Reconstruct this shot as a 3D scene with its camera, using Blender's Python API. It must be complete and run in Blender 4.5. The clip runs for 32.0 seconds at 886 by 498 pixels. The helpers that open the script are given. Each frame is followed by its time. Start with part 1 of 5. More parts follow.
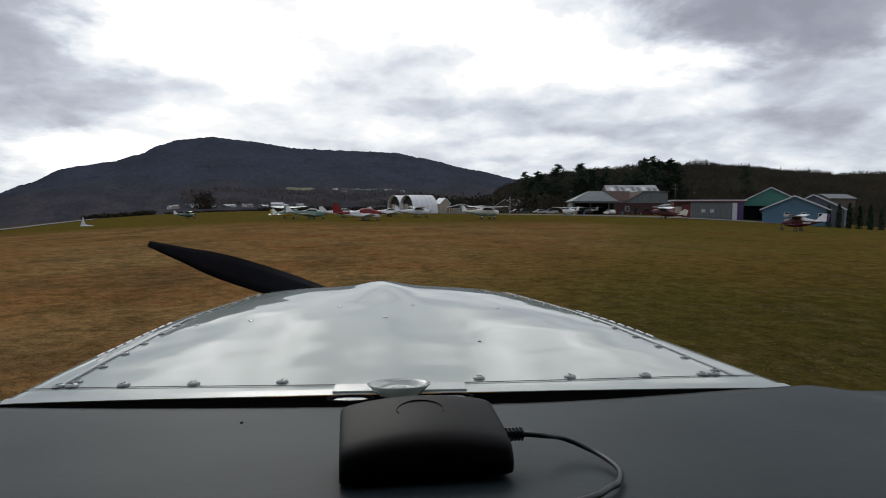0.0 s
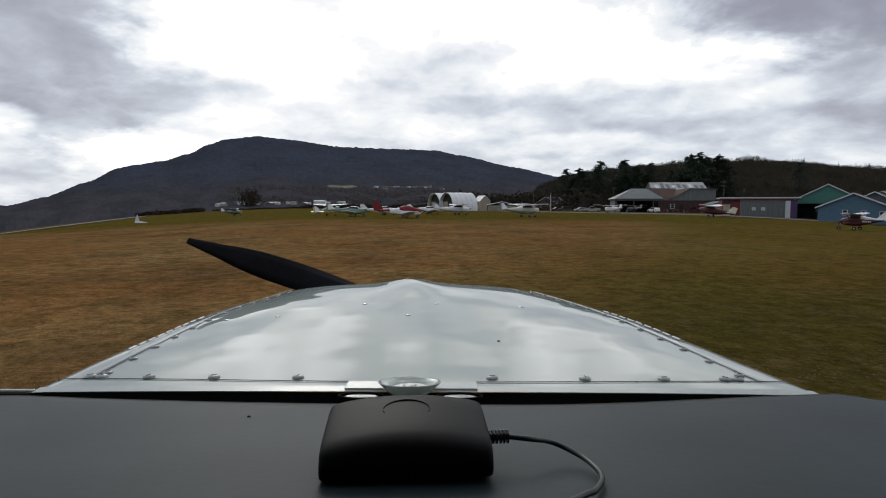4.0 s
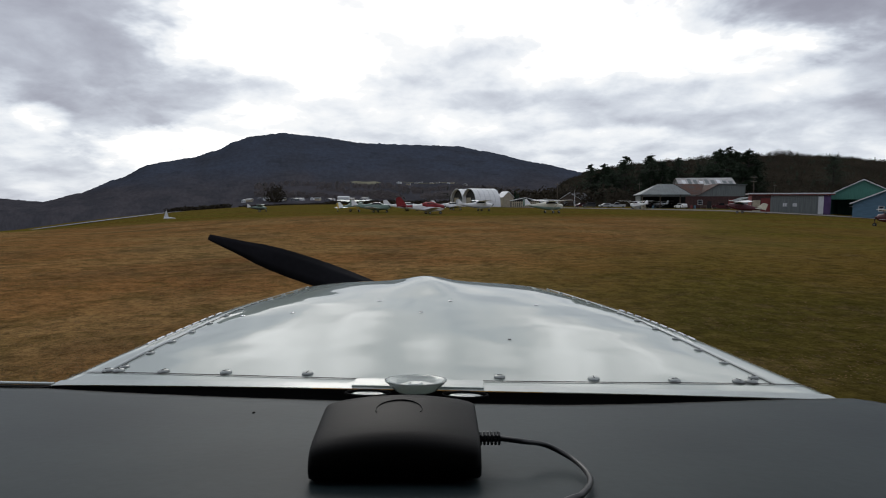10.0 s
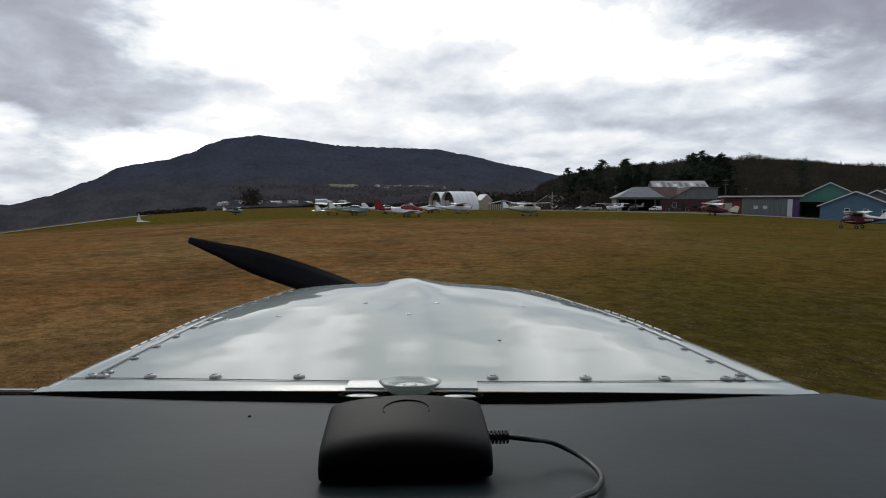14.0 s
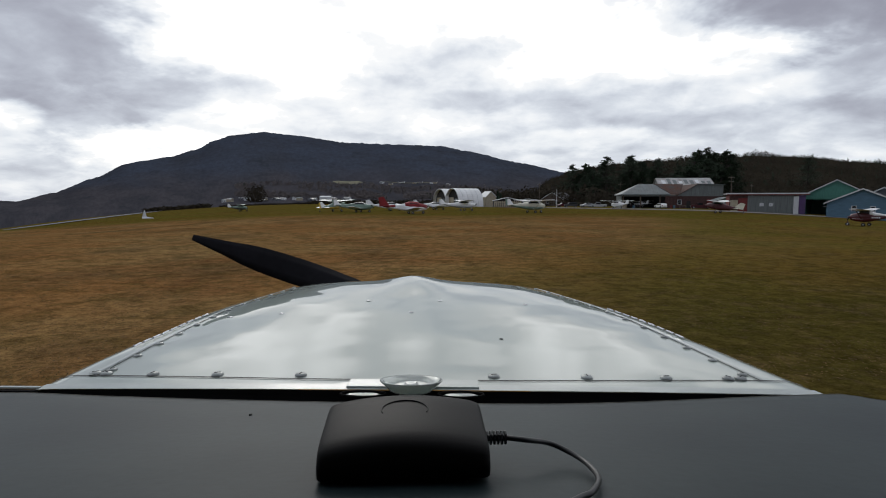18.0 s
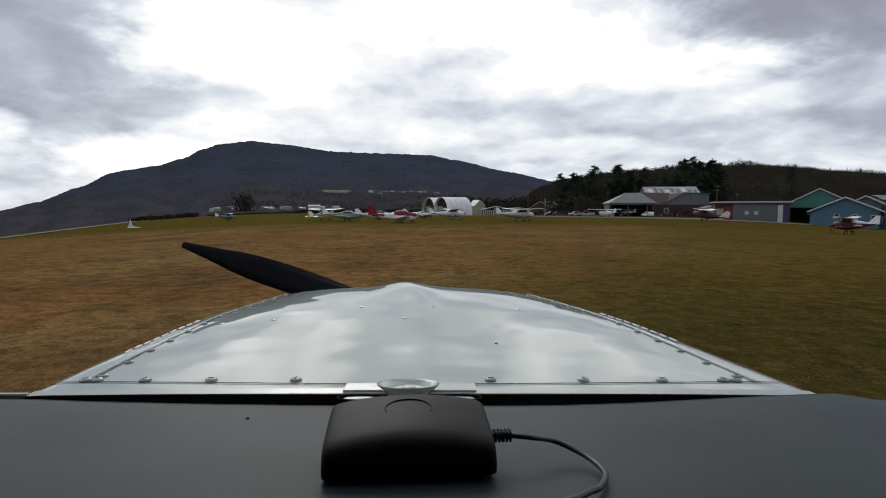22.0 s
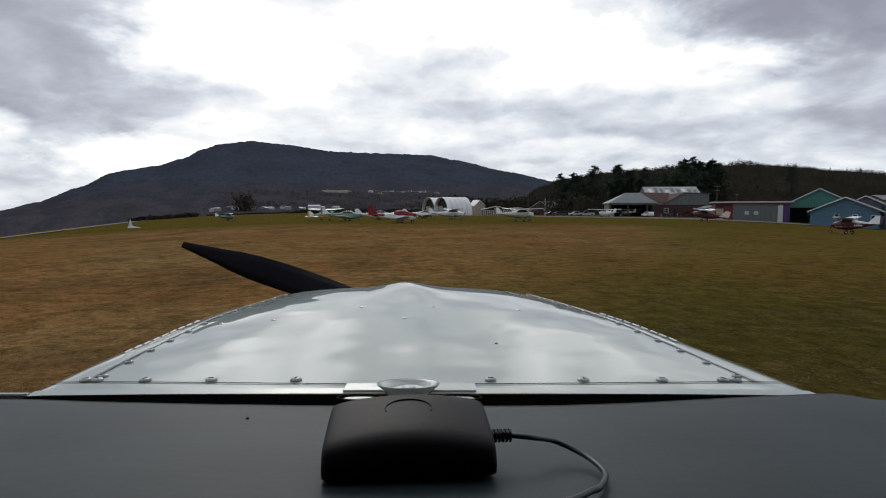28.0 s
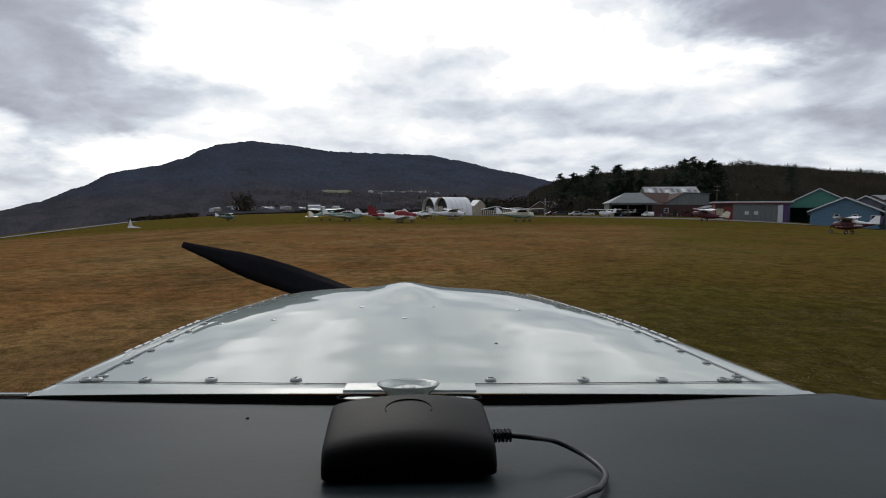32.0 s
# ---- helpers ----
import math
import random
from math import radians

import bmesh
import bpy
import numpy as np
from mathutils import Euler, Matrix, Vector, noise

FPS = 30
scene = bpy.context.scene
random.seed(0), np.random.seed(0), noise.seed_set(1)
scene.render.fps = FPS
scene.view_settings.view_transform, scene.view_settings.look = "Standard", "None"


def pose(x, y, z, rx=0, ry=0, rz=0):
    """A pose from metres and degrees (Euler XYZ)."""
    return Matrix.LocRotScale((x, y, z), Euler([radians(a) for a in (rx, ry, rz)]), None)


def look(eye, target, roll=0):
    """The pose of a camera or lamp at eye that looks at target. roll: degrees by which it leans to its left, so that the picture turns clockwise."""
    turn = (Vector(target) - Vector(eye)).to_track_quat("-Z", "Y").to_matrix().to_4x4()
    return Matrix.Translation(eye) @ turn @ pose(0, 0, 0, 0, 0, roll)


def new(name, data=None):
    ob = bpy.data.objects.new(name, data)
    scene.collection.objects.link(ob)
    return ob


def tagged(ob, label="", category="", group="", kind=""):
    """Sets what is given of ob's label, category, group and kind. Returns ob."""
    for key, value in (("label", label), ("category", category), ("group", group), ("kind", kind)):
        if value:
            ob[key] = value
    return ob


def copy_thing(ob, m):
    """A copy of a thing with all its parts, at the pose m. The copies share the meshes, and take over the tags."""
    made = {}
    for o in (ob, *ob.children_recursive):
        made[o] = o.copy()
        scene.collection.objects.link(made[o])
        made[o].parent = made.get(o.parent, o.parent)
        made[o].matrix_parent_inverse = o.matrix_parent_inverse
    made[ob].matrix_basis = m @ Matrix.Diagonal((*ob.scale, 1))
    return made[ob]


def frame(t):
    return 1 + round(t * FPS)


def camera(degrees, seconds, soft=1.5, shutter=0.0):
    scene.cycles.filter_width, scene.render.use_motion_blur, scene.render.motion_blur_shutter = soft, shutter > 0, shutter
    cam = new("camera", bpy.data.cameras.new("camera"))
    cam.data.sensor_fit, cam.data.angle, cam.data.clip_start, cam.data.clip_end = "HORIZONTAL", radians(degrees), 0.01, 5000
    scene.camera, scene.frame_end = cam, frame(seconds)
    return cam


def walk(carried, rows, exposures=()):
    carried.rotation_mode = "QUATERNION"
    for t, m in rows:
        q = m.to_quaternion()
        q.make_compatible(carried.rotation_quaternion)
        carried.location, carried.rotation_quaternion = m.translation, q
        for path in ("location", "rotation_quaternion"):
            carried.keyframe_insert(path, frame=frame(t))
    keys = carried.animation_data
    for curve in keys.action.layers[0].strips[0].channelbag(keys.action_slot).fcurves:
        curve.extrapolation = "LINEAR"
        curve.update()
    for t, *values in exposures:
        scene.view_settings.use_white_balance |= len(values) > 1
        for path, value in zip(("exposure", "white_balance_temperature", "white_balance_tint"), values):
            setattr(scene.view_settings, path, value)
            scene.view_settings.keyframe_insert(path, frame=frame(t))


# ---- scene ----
# ---- the camera: it sits in the cockpit and swings a little from side to side ----
cam = camera(78.0, 32.0, soft=1.05)
EYE = (0.0, 0.0, 1.9)
# seconds, heading (degrees to the left), pitch, roll
SWING = [(0.0, -3.60, -0.22, -0.04), (1.0, -2.95, -0.24, -0.03), (2.0, -2.05, -0.26, -0.03), (3.0, -0.70, -0.34, -0.05),
         (4.5, 1.10, -0.56, -0.09), (6.0, 2.40, -0.80, -0.10), (7.0, 2.85, -0.84, -0.11), (8.0, 3.05, -0.87, -0.09),
         (9.0, 3.10, -0.90, -0.07), (10.0, 2.95, -0.90, -0.07), (11.0, 2.65, -0.92, -0.08), (12.0, 2.10, -0.84, -0.07),
         (13.0, 1.30, -0.56, -0.05), (14.0, 0.70, -0.60, -0.02), (15.4, -0.45, -0.36, 0.01), (16.4, -1.10, -0.14, 0.0),
         (17.0, -0.50, -0.30, -0.06), (18.0, 1.15, -0.92, -0.08), (18.5, 1.40, -0.74, -0.06), (19.0, 1.15, -0.30, -0.04),
         (20.0, 0.30, -0.16, -0.01), (21.0, -0.05, -0.10, 0.0), (21.6, 0.00, 0.00, 0.0), (23.0, 0.00, 0.00, 0.0), (28.0, 0.00, 0.00, 0.0), (32.0, 0.00, 0.00, 0.0)]
ARM = 0.52  # the camera swings about a point this far ahead of it


def seat(h, p):
    """Where the camera sits when it has swung h degrees to the left and p degrees up."""
    return (EYE[0] + ARM * math.sin(radians(h)), EYE[1] + ARM * (1 - math.cos(radians(h))), EYE[2] - ARM * math.sin(radians(p)))


walk(cam, [(t, pose(*seat(h, p), 85.95 + p, r, h)) for t, h, p, r in SWING], exposures=[(0.0, 0.0), (32.0, 0.0)])

# ---- world: a broken overcast ----
world = bpy.data.worlds.new("overcast_sky")
scene.world = world
world.use_nodes = True
WN = world.node_tree
WN.nodes.clear()


def wmath(op, a, b=None, c=None):
    n = WN.nodes.new("ShaderNodeMath")
    n.operation = op
    for i, v in enumerate((a, b, c)):
        if v is None:
            continue
        if isinstance(v, (int, float)):
            n.inputs[i].default_value = v
        else:
            WN.links.new(v, n.inputs[i])
    return n.outputs[0]


def build_sky():
    tc = WN.nodes.new("ShaderNodeTexCoord")
    sep = WN.nodes.new("ShaderNodeSeparateXYZ")
    WN.links.new(tc.outputs["Generated"], sep.inputs[0])
    X, Y, Z = sep.outputs
    az = wmath("MULTIPLY", wmath("ARCTAN2", X, Y), 57.2958)
    el = wmath("MULTIPLY", wmath("ARCSINE", Z), 57.2958)
    # the cloud deck, seen in perspective
    up = wmath("ADD", wmath("MAXIMUM", Z, 0.0), 0.30)
    com = WN.nodes.new("ShaderNodeCombineXYZ")
    WN.links.new(wmath("DIVIDE", X, up), com.inputs[0])
    WN.links.new(wmath("DIVIDE", Y, up), com.inputs[1])
    com.inputs[2].default_value = 4.3

    def noise_at(scale, detail, rough, distort):
        n = WN.nodes.new("ShaderNodeTexNoise")
        n.inputs["Scale"].default_value = scale
        n.inputs["Detail"].default_value = detail
        n.inputs["Roughness"].default_value = rough
        n.inputs["Distortion"].default_value = distort
        WN.links.new(com.outputs[0], n.inputs["Vector"])
        return n

    big = noise_at(1.6, 6.0, 0.50, 0.25)
    fine = noise_at(5.2, 8.0, 0.54, 0.2)
    wob = noise_at(3.0, 5.0, 0.6, 0.2)
    wsep = WN.nodes.new("ShaderNodeSeparateColor")
    WN.links.new(wob.outputs["Color"], wsep.inputs[0])
    v = wmath("MULTIPLY_ADD", wmath("SUBTRACT", big.outputs["Fac"], 0.5), 0.45, SKY_BASE)
    v = wmath("MULTIPLY_ADD", wmath("SUBTRACT", fine.outputs["Fac"], 0.5), 0.72, v)
    # more cloud contrast added overhead, above the view, for the cowling's reflections
    high = WN.nodes.new("ShaderNodeMapRange")
    high.interpolation_type = "SMOOTHSTEP"
    for key, x in (("From Min", 0.34), ("From Max", 0.46), ("To Min", 0.0), ("To Max", 1.7)):
        high.inputs[key].default_value = x
    WN.links.new(Z, high.inputs["Value"])
    v = wmath("ADD", v, wmath("MULTIPLY", wmath("SUBTRACT", wob.outputs["Fac"], 0.5), high.outputs[0]))
    back = WN.nodes.new("ShaderNodeMapRange")
    back.interpolation_type = "SMOOTHSTEP"
    for key, x in (("From Min", -0.7), ("From Max", 0.45), ("To Min", -0.34), ("To Max", 0.0)):
        back.inputs[key].default_value = x
    WN.links.new(Y, back.inputs["Value"])
    v = wmath("ADD", v, back.outputs[0])
    for a0, e0, ra, re, w in CLOUDS:
        da = wmath("MULTIPLY", wmath("SUBTRACT", az, a0), 1.0 / ra)
        de = wmath("MULTIPLY", wmath("SUBTRACT", el, e0), 1.0 / re)
        da = wmath("MULTIPLY_ADD", wmath("SUBTRACT", wsep.outputs[0], 0.5), 1.7, da)
        de = wmath("MULTIPLY_ADD", wmath("SUBTRACT", wsep.outputs[1], 0.5), 1.7, de)
        d2 = wmath("ADD", wmath("MULTIPLY", da, da), wmath("MULTIPLY", de, de))
        m = WN.nodes.new("ShaderNodeMapRange")
        m.interpolation_type = "SMOOTHSTEP"
        m.inputs["From Min"].default_value, m.inputs["From Max"].default_value = 0.15, 1.35
        m.inputs["To Min"].default_value, m.inputs["To Max"].default_value = w, 0.0
        WN.links.new(d2, m.inputs["Value"])
        v = wmath("ADD", v, m.outputs[0])
    ramp = WN.nodes.new("ShaderNodeValToRGB")
    ramp.color_ramp.interpolation = "B_SPLINE"
    els = ramp.color_ramp.elements
    els[0].position, els[0].color = 0.12, (0.31, 0.318, 0.385, 1)
    els[1].position, els[1].color = 0.88, (1.0, 1.0, 1.0, 1)
    for p, c in ((0.38, (0.475, 0.505, 0.585)), (0.58, (0.69, 0.742, 0.82)), (0.74, (0.925, 0.953, 0.985))):
        e = els.new(p)
        e.color = (*c, 1)
    WN.links.new(v, ramp.inputs[0])
    gain = wmath("MULTIPLY_ADD", wmath("MAXIMUM", wmath("SUBTRACT", v, 0.8), 0.0), 2.6, 1.0)
    cl = WN.nodes.new("ShaderNodeBackground")
    WN.links.new(ramp.outputs[0], cl.inputs[0])
    WN.links.new(gain, cl.inputs[1])
    sky = WN.nodes.new("ShaderNodeTexSky")
    sky.sky_type, sky.sun_disc = "NISHITA", False
    sky.sun_elevation, sky.sun_rotation = radians(28), radians(-12)
    sb = WN.nodes.new("ShaderNodeBackground")
    sb.inputs[1].default_value = 0.05
    WN.links.new(sky.outputs[0], sb.inputs[0])
    mix = WN.nodes.new("ShaderNodeMixShader")
    mix.inputs[0].default_value = 0.95
    WN.links.new(sb.outputs[0], mix.inputs[1])
    WN.links.new(cl.outputs[0], mix.inputs[2])
    out = WN.nodes.new("ShaderNodeOutputWorld")
    WN.links.new(mix.outputs[0], out.inputs[0])


SKY_BASE = 0.60
# cloud masses: azimuth, elevation, half width, half height (degrees), brighter or darker
CLOUDS = [(-38, 14.5, 9, 6.5, -0.27), (-35, 8.2, 6, 2.4, -0.20), (-38, 6.0, 6, 2.2, 0.04), (-38.5, 7.2, 2.2, 1.2, 0.3), (-27, 9.6, 5, 1.6, -0.10),
          (-20, 16.0, 11, 5.0, 0.42), (4, 19.5, 14, 4.5, 0.36), (-29, 4.8, 9, 2.0, 0.34), (-22, 7.4, 6, 1.8, 0.24), (-16, 10.0, 8, 2.0, 0.12),
          (-4, 12.6, 12, 3.4, 0.05), (36, 18.6, 16, 6.0, -0.54), (38, 9.5, 5, 3.0, -0.16), (24, 13.0, 8, 2.4, 0.24), (12, 12.2, 11, 2.4, 0.12), (30, 9.6, 8, 1.6, 0.14),
          (38, 6.3, 6, 2.2, -0.14), (12, 6.2, 9, 1.4, 0.18), (-4, 8.2, 14, 1.6, 0.10), (14, 15.5, 8, 4, 0.25), (-9, 15.5, 7, 3, 0.16),
          (6, 10.2, 12, 1.0, -0.10), (22, 7.8, 10, 0.9, -0.08), (34, 12.2, 6, 1.2, -0.12)]
build_sky()

# a weak, very wide sun behind the cloud ahead
sun = new("sun", bpy.data.lights.new("sun", "SUN"))
sun.data.energy, sun.data.angle, sun.data.color = 0.5, radians(25), (1.0, 0.96, 0.9)
sun.matrix_world = look((-20, 95, 55), (0, 0, 0))


# ---- materials ----
def mat(name, base, rough=0.6, metal=0.0, scale=4.0, var=0.18, fine=None, bump=0.0, coat=0.0, second=None, transmission=0.0,
        island=0.0, objrand=0.0, stretch=(1, 1, 1), spec=0.5, bumpdist=0.02, fdetail=5):
    """Principled paint with a coarse and a fine variation of its colour and an optional relief."""
    m = bpy.data.materials.new(name)
    m.use_nodes = True
    nt = m.node_tree
    b = nt.nodes["Principled BSDF"]
    b.inputs["Roughness"].default_value, b.inputs["Metallic"].default_value = rough, metal
    b.inputs["Coat Weight"].default_value, b.inputs["Transmission Weight"].default_value = coat, transmission
    b.inputs["Coat Roughness"].default_value = 0.04
    b.inputs["Specular IOR Level"].default_value = spec
    tc, mp = nt.nodes.new("ShaderNodeTexCoord"), nt.nodes.new("ShaderNodeMapping")
    mp.inputs["Scale"].default_value = stretch
    nt.links.new(tc.outputs["Object"], mp.inputs[0])
    n1, n2 = nt.nodes.new("ShaderNodeTexNoise"), nt.nodes.new("ShaderNodeTexNoise")
    n1.inputs["Scale"].default_value, n1.inputs["Detail"].default_value = scale, 4
    n2.inputs["Scale"].default_value, n2.inputs["Detail"].default_value = fine or scale * 9, fdetail
    for n in (n1, n2):
        nt.links.new(mp.outputs[0], n.inputs["Vector"])
    two = second or tuple(c * (1 - 2 * var) for c in base)
    mix = nt.nodes.new("ShaderNodeMix")
    mix.data_type = "RGBA"
    mix.inputs["A"].default_value, mix.inputs["B"].default_value = (*base, 1), (*two, 1)
    mr = nt.nodes.new("ShaderNodeMapRange")
    mr.inputs["From Min"].default_value, mr.inputs["From Max"].default_value = 0.35, 0.68
    nt.links.new(n1.outputs["Fac"], mr.inputs["Value"])
    nt.links.new(mr.outputs[0], mix.inputs["Factor"])
    hsv = nt.nodes.new("ShaderNodeHueSaturation")
    nt.links.new(mix.outputs["Result"], hsv.inputs["Color"])
    val = nt.nodes.new("ShaderNodeMapRange")
    val.inputs["From Min"].default_value, val.inputs["From Max"].default_value = 0.25, 0.75
    val.inputs["To Min"].default_value, val.inputs["To Max"].default_value = 1 - var, 1 + var
    nt.links.new(n2.outputs["Fac"], val.inputs["Value"])
    last = val.outputs[0]
    for amount, node, out in ((island, "ShaderNodeNewGeometry", "Random Per Island"), (objrand, "ShaderNodeObjectInfo", "Random")):
        if amount:
            g, r, x = nt.nodes.new(node), nt.nodes.new("ShaderNodeMapRange"), nt.nodes.new("ShaderNodeMath")
            r.inputs["To Min"].default_value, r.inputs["To Max"].default_value = 1 - amount, 1 + amount
            nt.links.new(g.outputs[out], r.inputs["Value"])
            x.operation = "MULTIPLY"
            nt.links.new(last, x.inputs[0])
            nt.links.new(r.outputs[0], x.inputs[1])
            last = x.outputs[0]
    nt.links.new(last, hsv.inputs["Value"])
    nt.links.new(hsv.outputs[0], b.inputs["Base Color"])
    if bump:
        bp = nt.nodes.new("ShaderNodeBump")
        bp.inputs["Strength"].default_value, bp.inputs["Distance"].default_value = bump, bumpdist
        nt.links.new(n2.outputs["Fac"], bp.inputs["Height"])
        nt.links.new(bp.outputs[0], b.inputs["Normal"])
    return m


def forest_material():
    """Bare hardwood forest on the mountain: distance haze put into the colour as blue-grey above, brown and dark
    conifer stands on the lower slopes.
    """
    m = bpy.data.materials.new("bare_forest_mountain")
    m.use_nodes = True
    nt = m.node_tree
    b = nt.nodes["Principled BSDF"]
    b.inputs["Roughness"].default_value, b.inputs["Specular IOR Level"].default_value = 1.0, 0.0
    tc, sep = nt.nodes.new("ShaderNodeTexCoord"), nt.nodes.new("ShaderNodeSeparateXYZ")
    nt.links.new(tc.outputs["Object"], sep.inputs[0])

    along, slope = nt.nodes.new("ShaderNodeMath"), nt.nodes.new("ShaderNodeCombineXYZ")
    along.operation = "DIVIDE"
    nt.links.new(sep.outputs[0], along.inputs[0])
    nt.links.new(sep.outputs[1], along.inputs[1])
    wide = nt.nodes.new("ShaderNodeMath")
    wide.operation = "MULTIPLY"
    wide.inputs[1].default_value = 2200.0
    nt.links.new(along.outputs[0], wide.inputs[0])
    nt.links.new(wide.outputs[0], slope.inputs[0])
    climb = nt.nodes.new("ShaderNodeMath")
    climb.operation = "MULTIPLY_ADD"
    climb.inputs[1].default_value = 0.14
    nt.links.new(sep.outputs[1], climb.inputs[0])
    nt.links.new(sep.outputs[2], climb.inputs[2])
    nt.links.new(climb.outputs[0], slope.inputs[1])

    def noise_n(scale, detail, stretch, rough=0.55):
        mp, n = nt.nodes.new("ShaderNodeMapping"), nt.nodes.new("ShaderNodeTexNoise")
        mp.inputs["Scale"].default_value = stretch
        n.inputs["Scale"].default_value, n.inputs["Detail"].default_value, n.inputs["Roughness"].default_value = scale, detail, rough
        nt.links.new(slope.outputs[0], mp.inputs[0])
        nt.links.new(mp.outputs[0], n.inputs["Vector"])
        return n.outputs["Fac"]

    def ranged(v, a, c, lo=0.0, hi=1.0):
        r = nt.nodes.new("ShaderNodeMapRange")
        r.interpolation_type = "SMOOTHSTEP"
        for k, x in (("From Min", a), ("From Max", c), ("To Min", lo), ("To Max", hi)):
            r.inputs[k].default_value = x
        nt.links.new(v, r.inputs["Value"])
        return r.outputs[0]

    def blend(f, a, c):
        x = nt.nodes.new("ShaderNodeMix")
        x.data_type = "RGBA"
        nt.links.new(f, x.inputs["Factor"])
        for k, v in (("A", a), ("B", c)):
            if isinstance(v, tuple):
                x.inputs[k].default_value = (*v, 1)
            else:
                nt.links.new(v, x.inputs[k])
        return x.outputs["Result"]

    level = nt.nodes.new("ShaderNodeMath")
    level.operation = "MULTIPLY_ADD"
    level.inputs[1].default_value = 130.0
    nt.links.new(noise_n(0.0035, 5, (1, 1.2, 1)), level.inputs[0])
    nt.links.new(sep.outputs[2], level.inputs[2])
    # bluish haze painted into the upper slopes, fading out downhill
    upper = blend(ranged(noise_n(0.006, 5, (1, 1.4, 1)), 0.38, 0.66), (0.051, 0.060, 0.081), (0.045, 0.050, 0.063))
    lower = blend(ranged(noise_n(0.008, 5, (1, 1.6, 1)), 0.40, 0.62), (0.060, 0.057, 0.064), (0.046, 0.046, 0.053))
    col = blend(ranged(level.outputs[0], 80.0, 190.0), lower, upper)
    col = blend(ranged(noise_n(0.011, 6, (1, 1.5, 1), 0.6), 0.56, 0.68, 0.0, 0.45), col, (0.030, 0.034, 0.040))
    hsv = nt.nodes.new("ShaderNodeHueSaturation")
    nt.links.new(ranged(noise_n(0.06, 6, (1, 0.8, 1), 0.7), 0.32, 0.68, 0.88, 1.12), hsv.inputs["Value"])
    nt.links.new(col, hsv.inputs["Color"])
    nt.links.new(hsv.outputs[0], b.inputs["Base Color"])
    return m


M = {}
M["cowl"] = mat("aged_white_enamel", (0.365, 0.41, 0.375), 0.02, scale=2.5, var=0.025, fine=5.5, spec=0.32, bump=0.8, bumpdist=0.0022, fdetail=1)
M["cowl_edge"] = mat("rear_strip_enamel", (0.41, 0.45, 0.42), 0.16, scale=5, var=0.05, fine=80, coat=0.1)
M["steel"] = mat("screw_steel", (0.30, 0.32, 0.31), 0.32, 0.35, scale=60, var=0.12, objrand=0.15)
M["alu"] = mat("bare_aluminium", (0.62, 0.63, 0.64), 0.25, 0.8, scale=15, var=0.1)
M["rubber"] = mat("black_rubber", (0.005, 0.005, 0.005), 0.9, scale=30, var=0.2, spec=0.1)
M["gap"] = mat("joint_dirt", (0.022, 0.022, 0.021), 0.8, scale=40, var=0.3)
M["vinyl"] = mat("grey_vinyl", (0.022, 0.033, 0.035), 0.5, scale=7, var=0.14, fine=120, bump=0.12, bumpdist=0.001, second=(0.012, 0.021, 0.024), spec=0.2)
M["binding"] = mat("worn_vinyl_edge", (0.20, 0.195, 0.16), 0.6, scale=20, var=0.25)
M["puck"] = mat("black_abs", (0.0030, 0.0030, 0.0029), 0.46, scale=20, spec=0.075, var=0.08, fine=900, bump=0.15, bumpdist=0.0006)
M["puck_face"] = mat("black_gloss_abs", (0.003, 0.003, 0.003), 0.5, scale=20, var=0.1, spec=0.12)
M["liner"] = mat("dark_cabin_lining", (0.025, 0.025, 0.026), 0.9, scale=6, var=0.15, fine=90)
M["cable"] = mat("black_cable_pvc", (0.010, 0.010, 0.011), 0.38, scale=40, var=0.1)
M["clear"] = mat("clear_vinyl", (0.74, 0.79, 0.75), 0.15, scale=30, var=0.05, transmission=0.6)
M["prop"] = mat("dark_propeller_paint", (0.008, 0.008, 0.010), 0.85, scale=6, var=0.2, spec=0.1)
M["white"] = mat("white_aircraft_paint", (0.82, 0.83, 0.82), 0.3, scale=1.2, var=0.05, coat=0.2)
M["cream"] = mat("cream_aircraft_paint", (0.66, 0.64, 0.52), 0.35, scale=1.2, var=0.06)
M["red"] = mat("red_aircraft_paint", (0.24, 0.008, 0.011), 0.5, scale=1.2, var=0.12)
M["maroon"] = mat("maroon_aircraft_paint", (0.075, 0.007, 0.013), 0.35, scale=1.2, var=0.1)
M["green_paint"] = mat("pale_green_aircraft_paint", (0.20, 0.29, 0.24), 0.4, scale=1.2, var=0.1)
M["yellow_paint"] = mat("yellow_aircraft_paint", (0.62, 0.42, 0.06), 0.4, scale=1.2, var=0.1)
M["silver"] = mat("silver_car_paint", (0.48, 0.50, 0.52), 0.3, 0.3, scale=2, var=0.06)
M["black_paint"] = mat("dark_car_paint", (0.025, 0.027, 0.032), 0.3, scale=2, var=0.1, coat=0.3)
M["glass"] = mat("dark_window_glass", (0.018, 0.022, 0.026), 0.06, scale=2, var=0.1)
M["tyre"] = mat("tyre_rubber", (0.018, 0.018, 0.018), 0.8, scale=20, var=0.2)
M["blue_siding"] = mat("blue_painted_siding", (0.085, 0.17, 0.24), 0.7, scale=0.8, var=0.12, stretch=(1, 1, 14))
M["green_siding"] = mat("green_painted_metal", (0.06, 0.22, 0.17), 0.6, scale=0.8, var=0.12, stretch=(10, 10, 1))
M["grey_siding"] = mat("grey_shingle_siding", (0.11, 0.12, 0.14), 0.75, scale=0.8, var=0.15)
M["grey_metal"] = mat("weathered_grey_sheet_metal", (0.185, 0.208, 0.203), 0.55, 0.15, scale=0.5, var=0.15, stretch=(8, 8, 0.6))
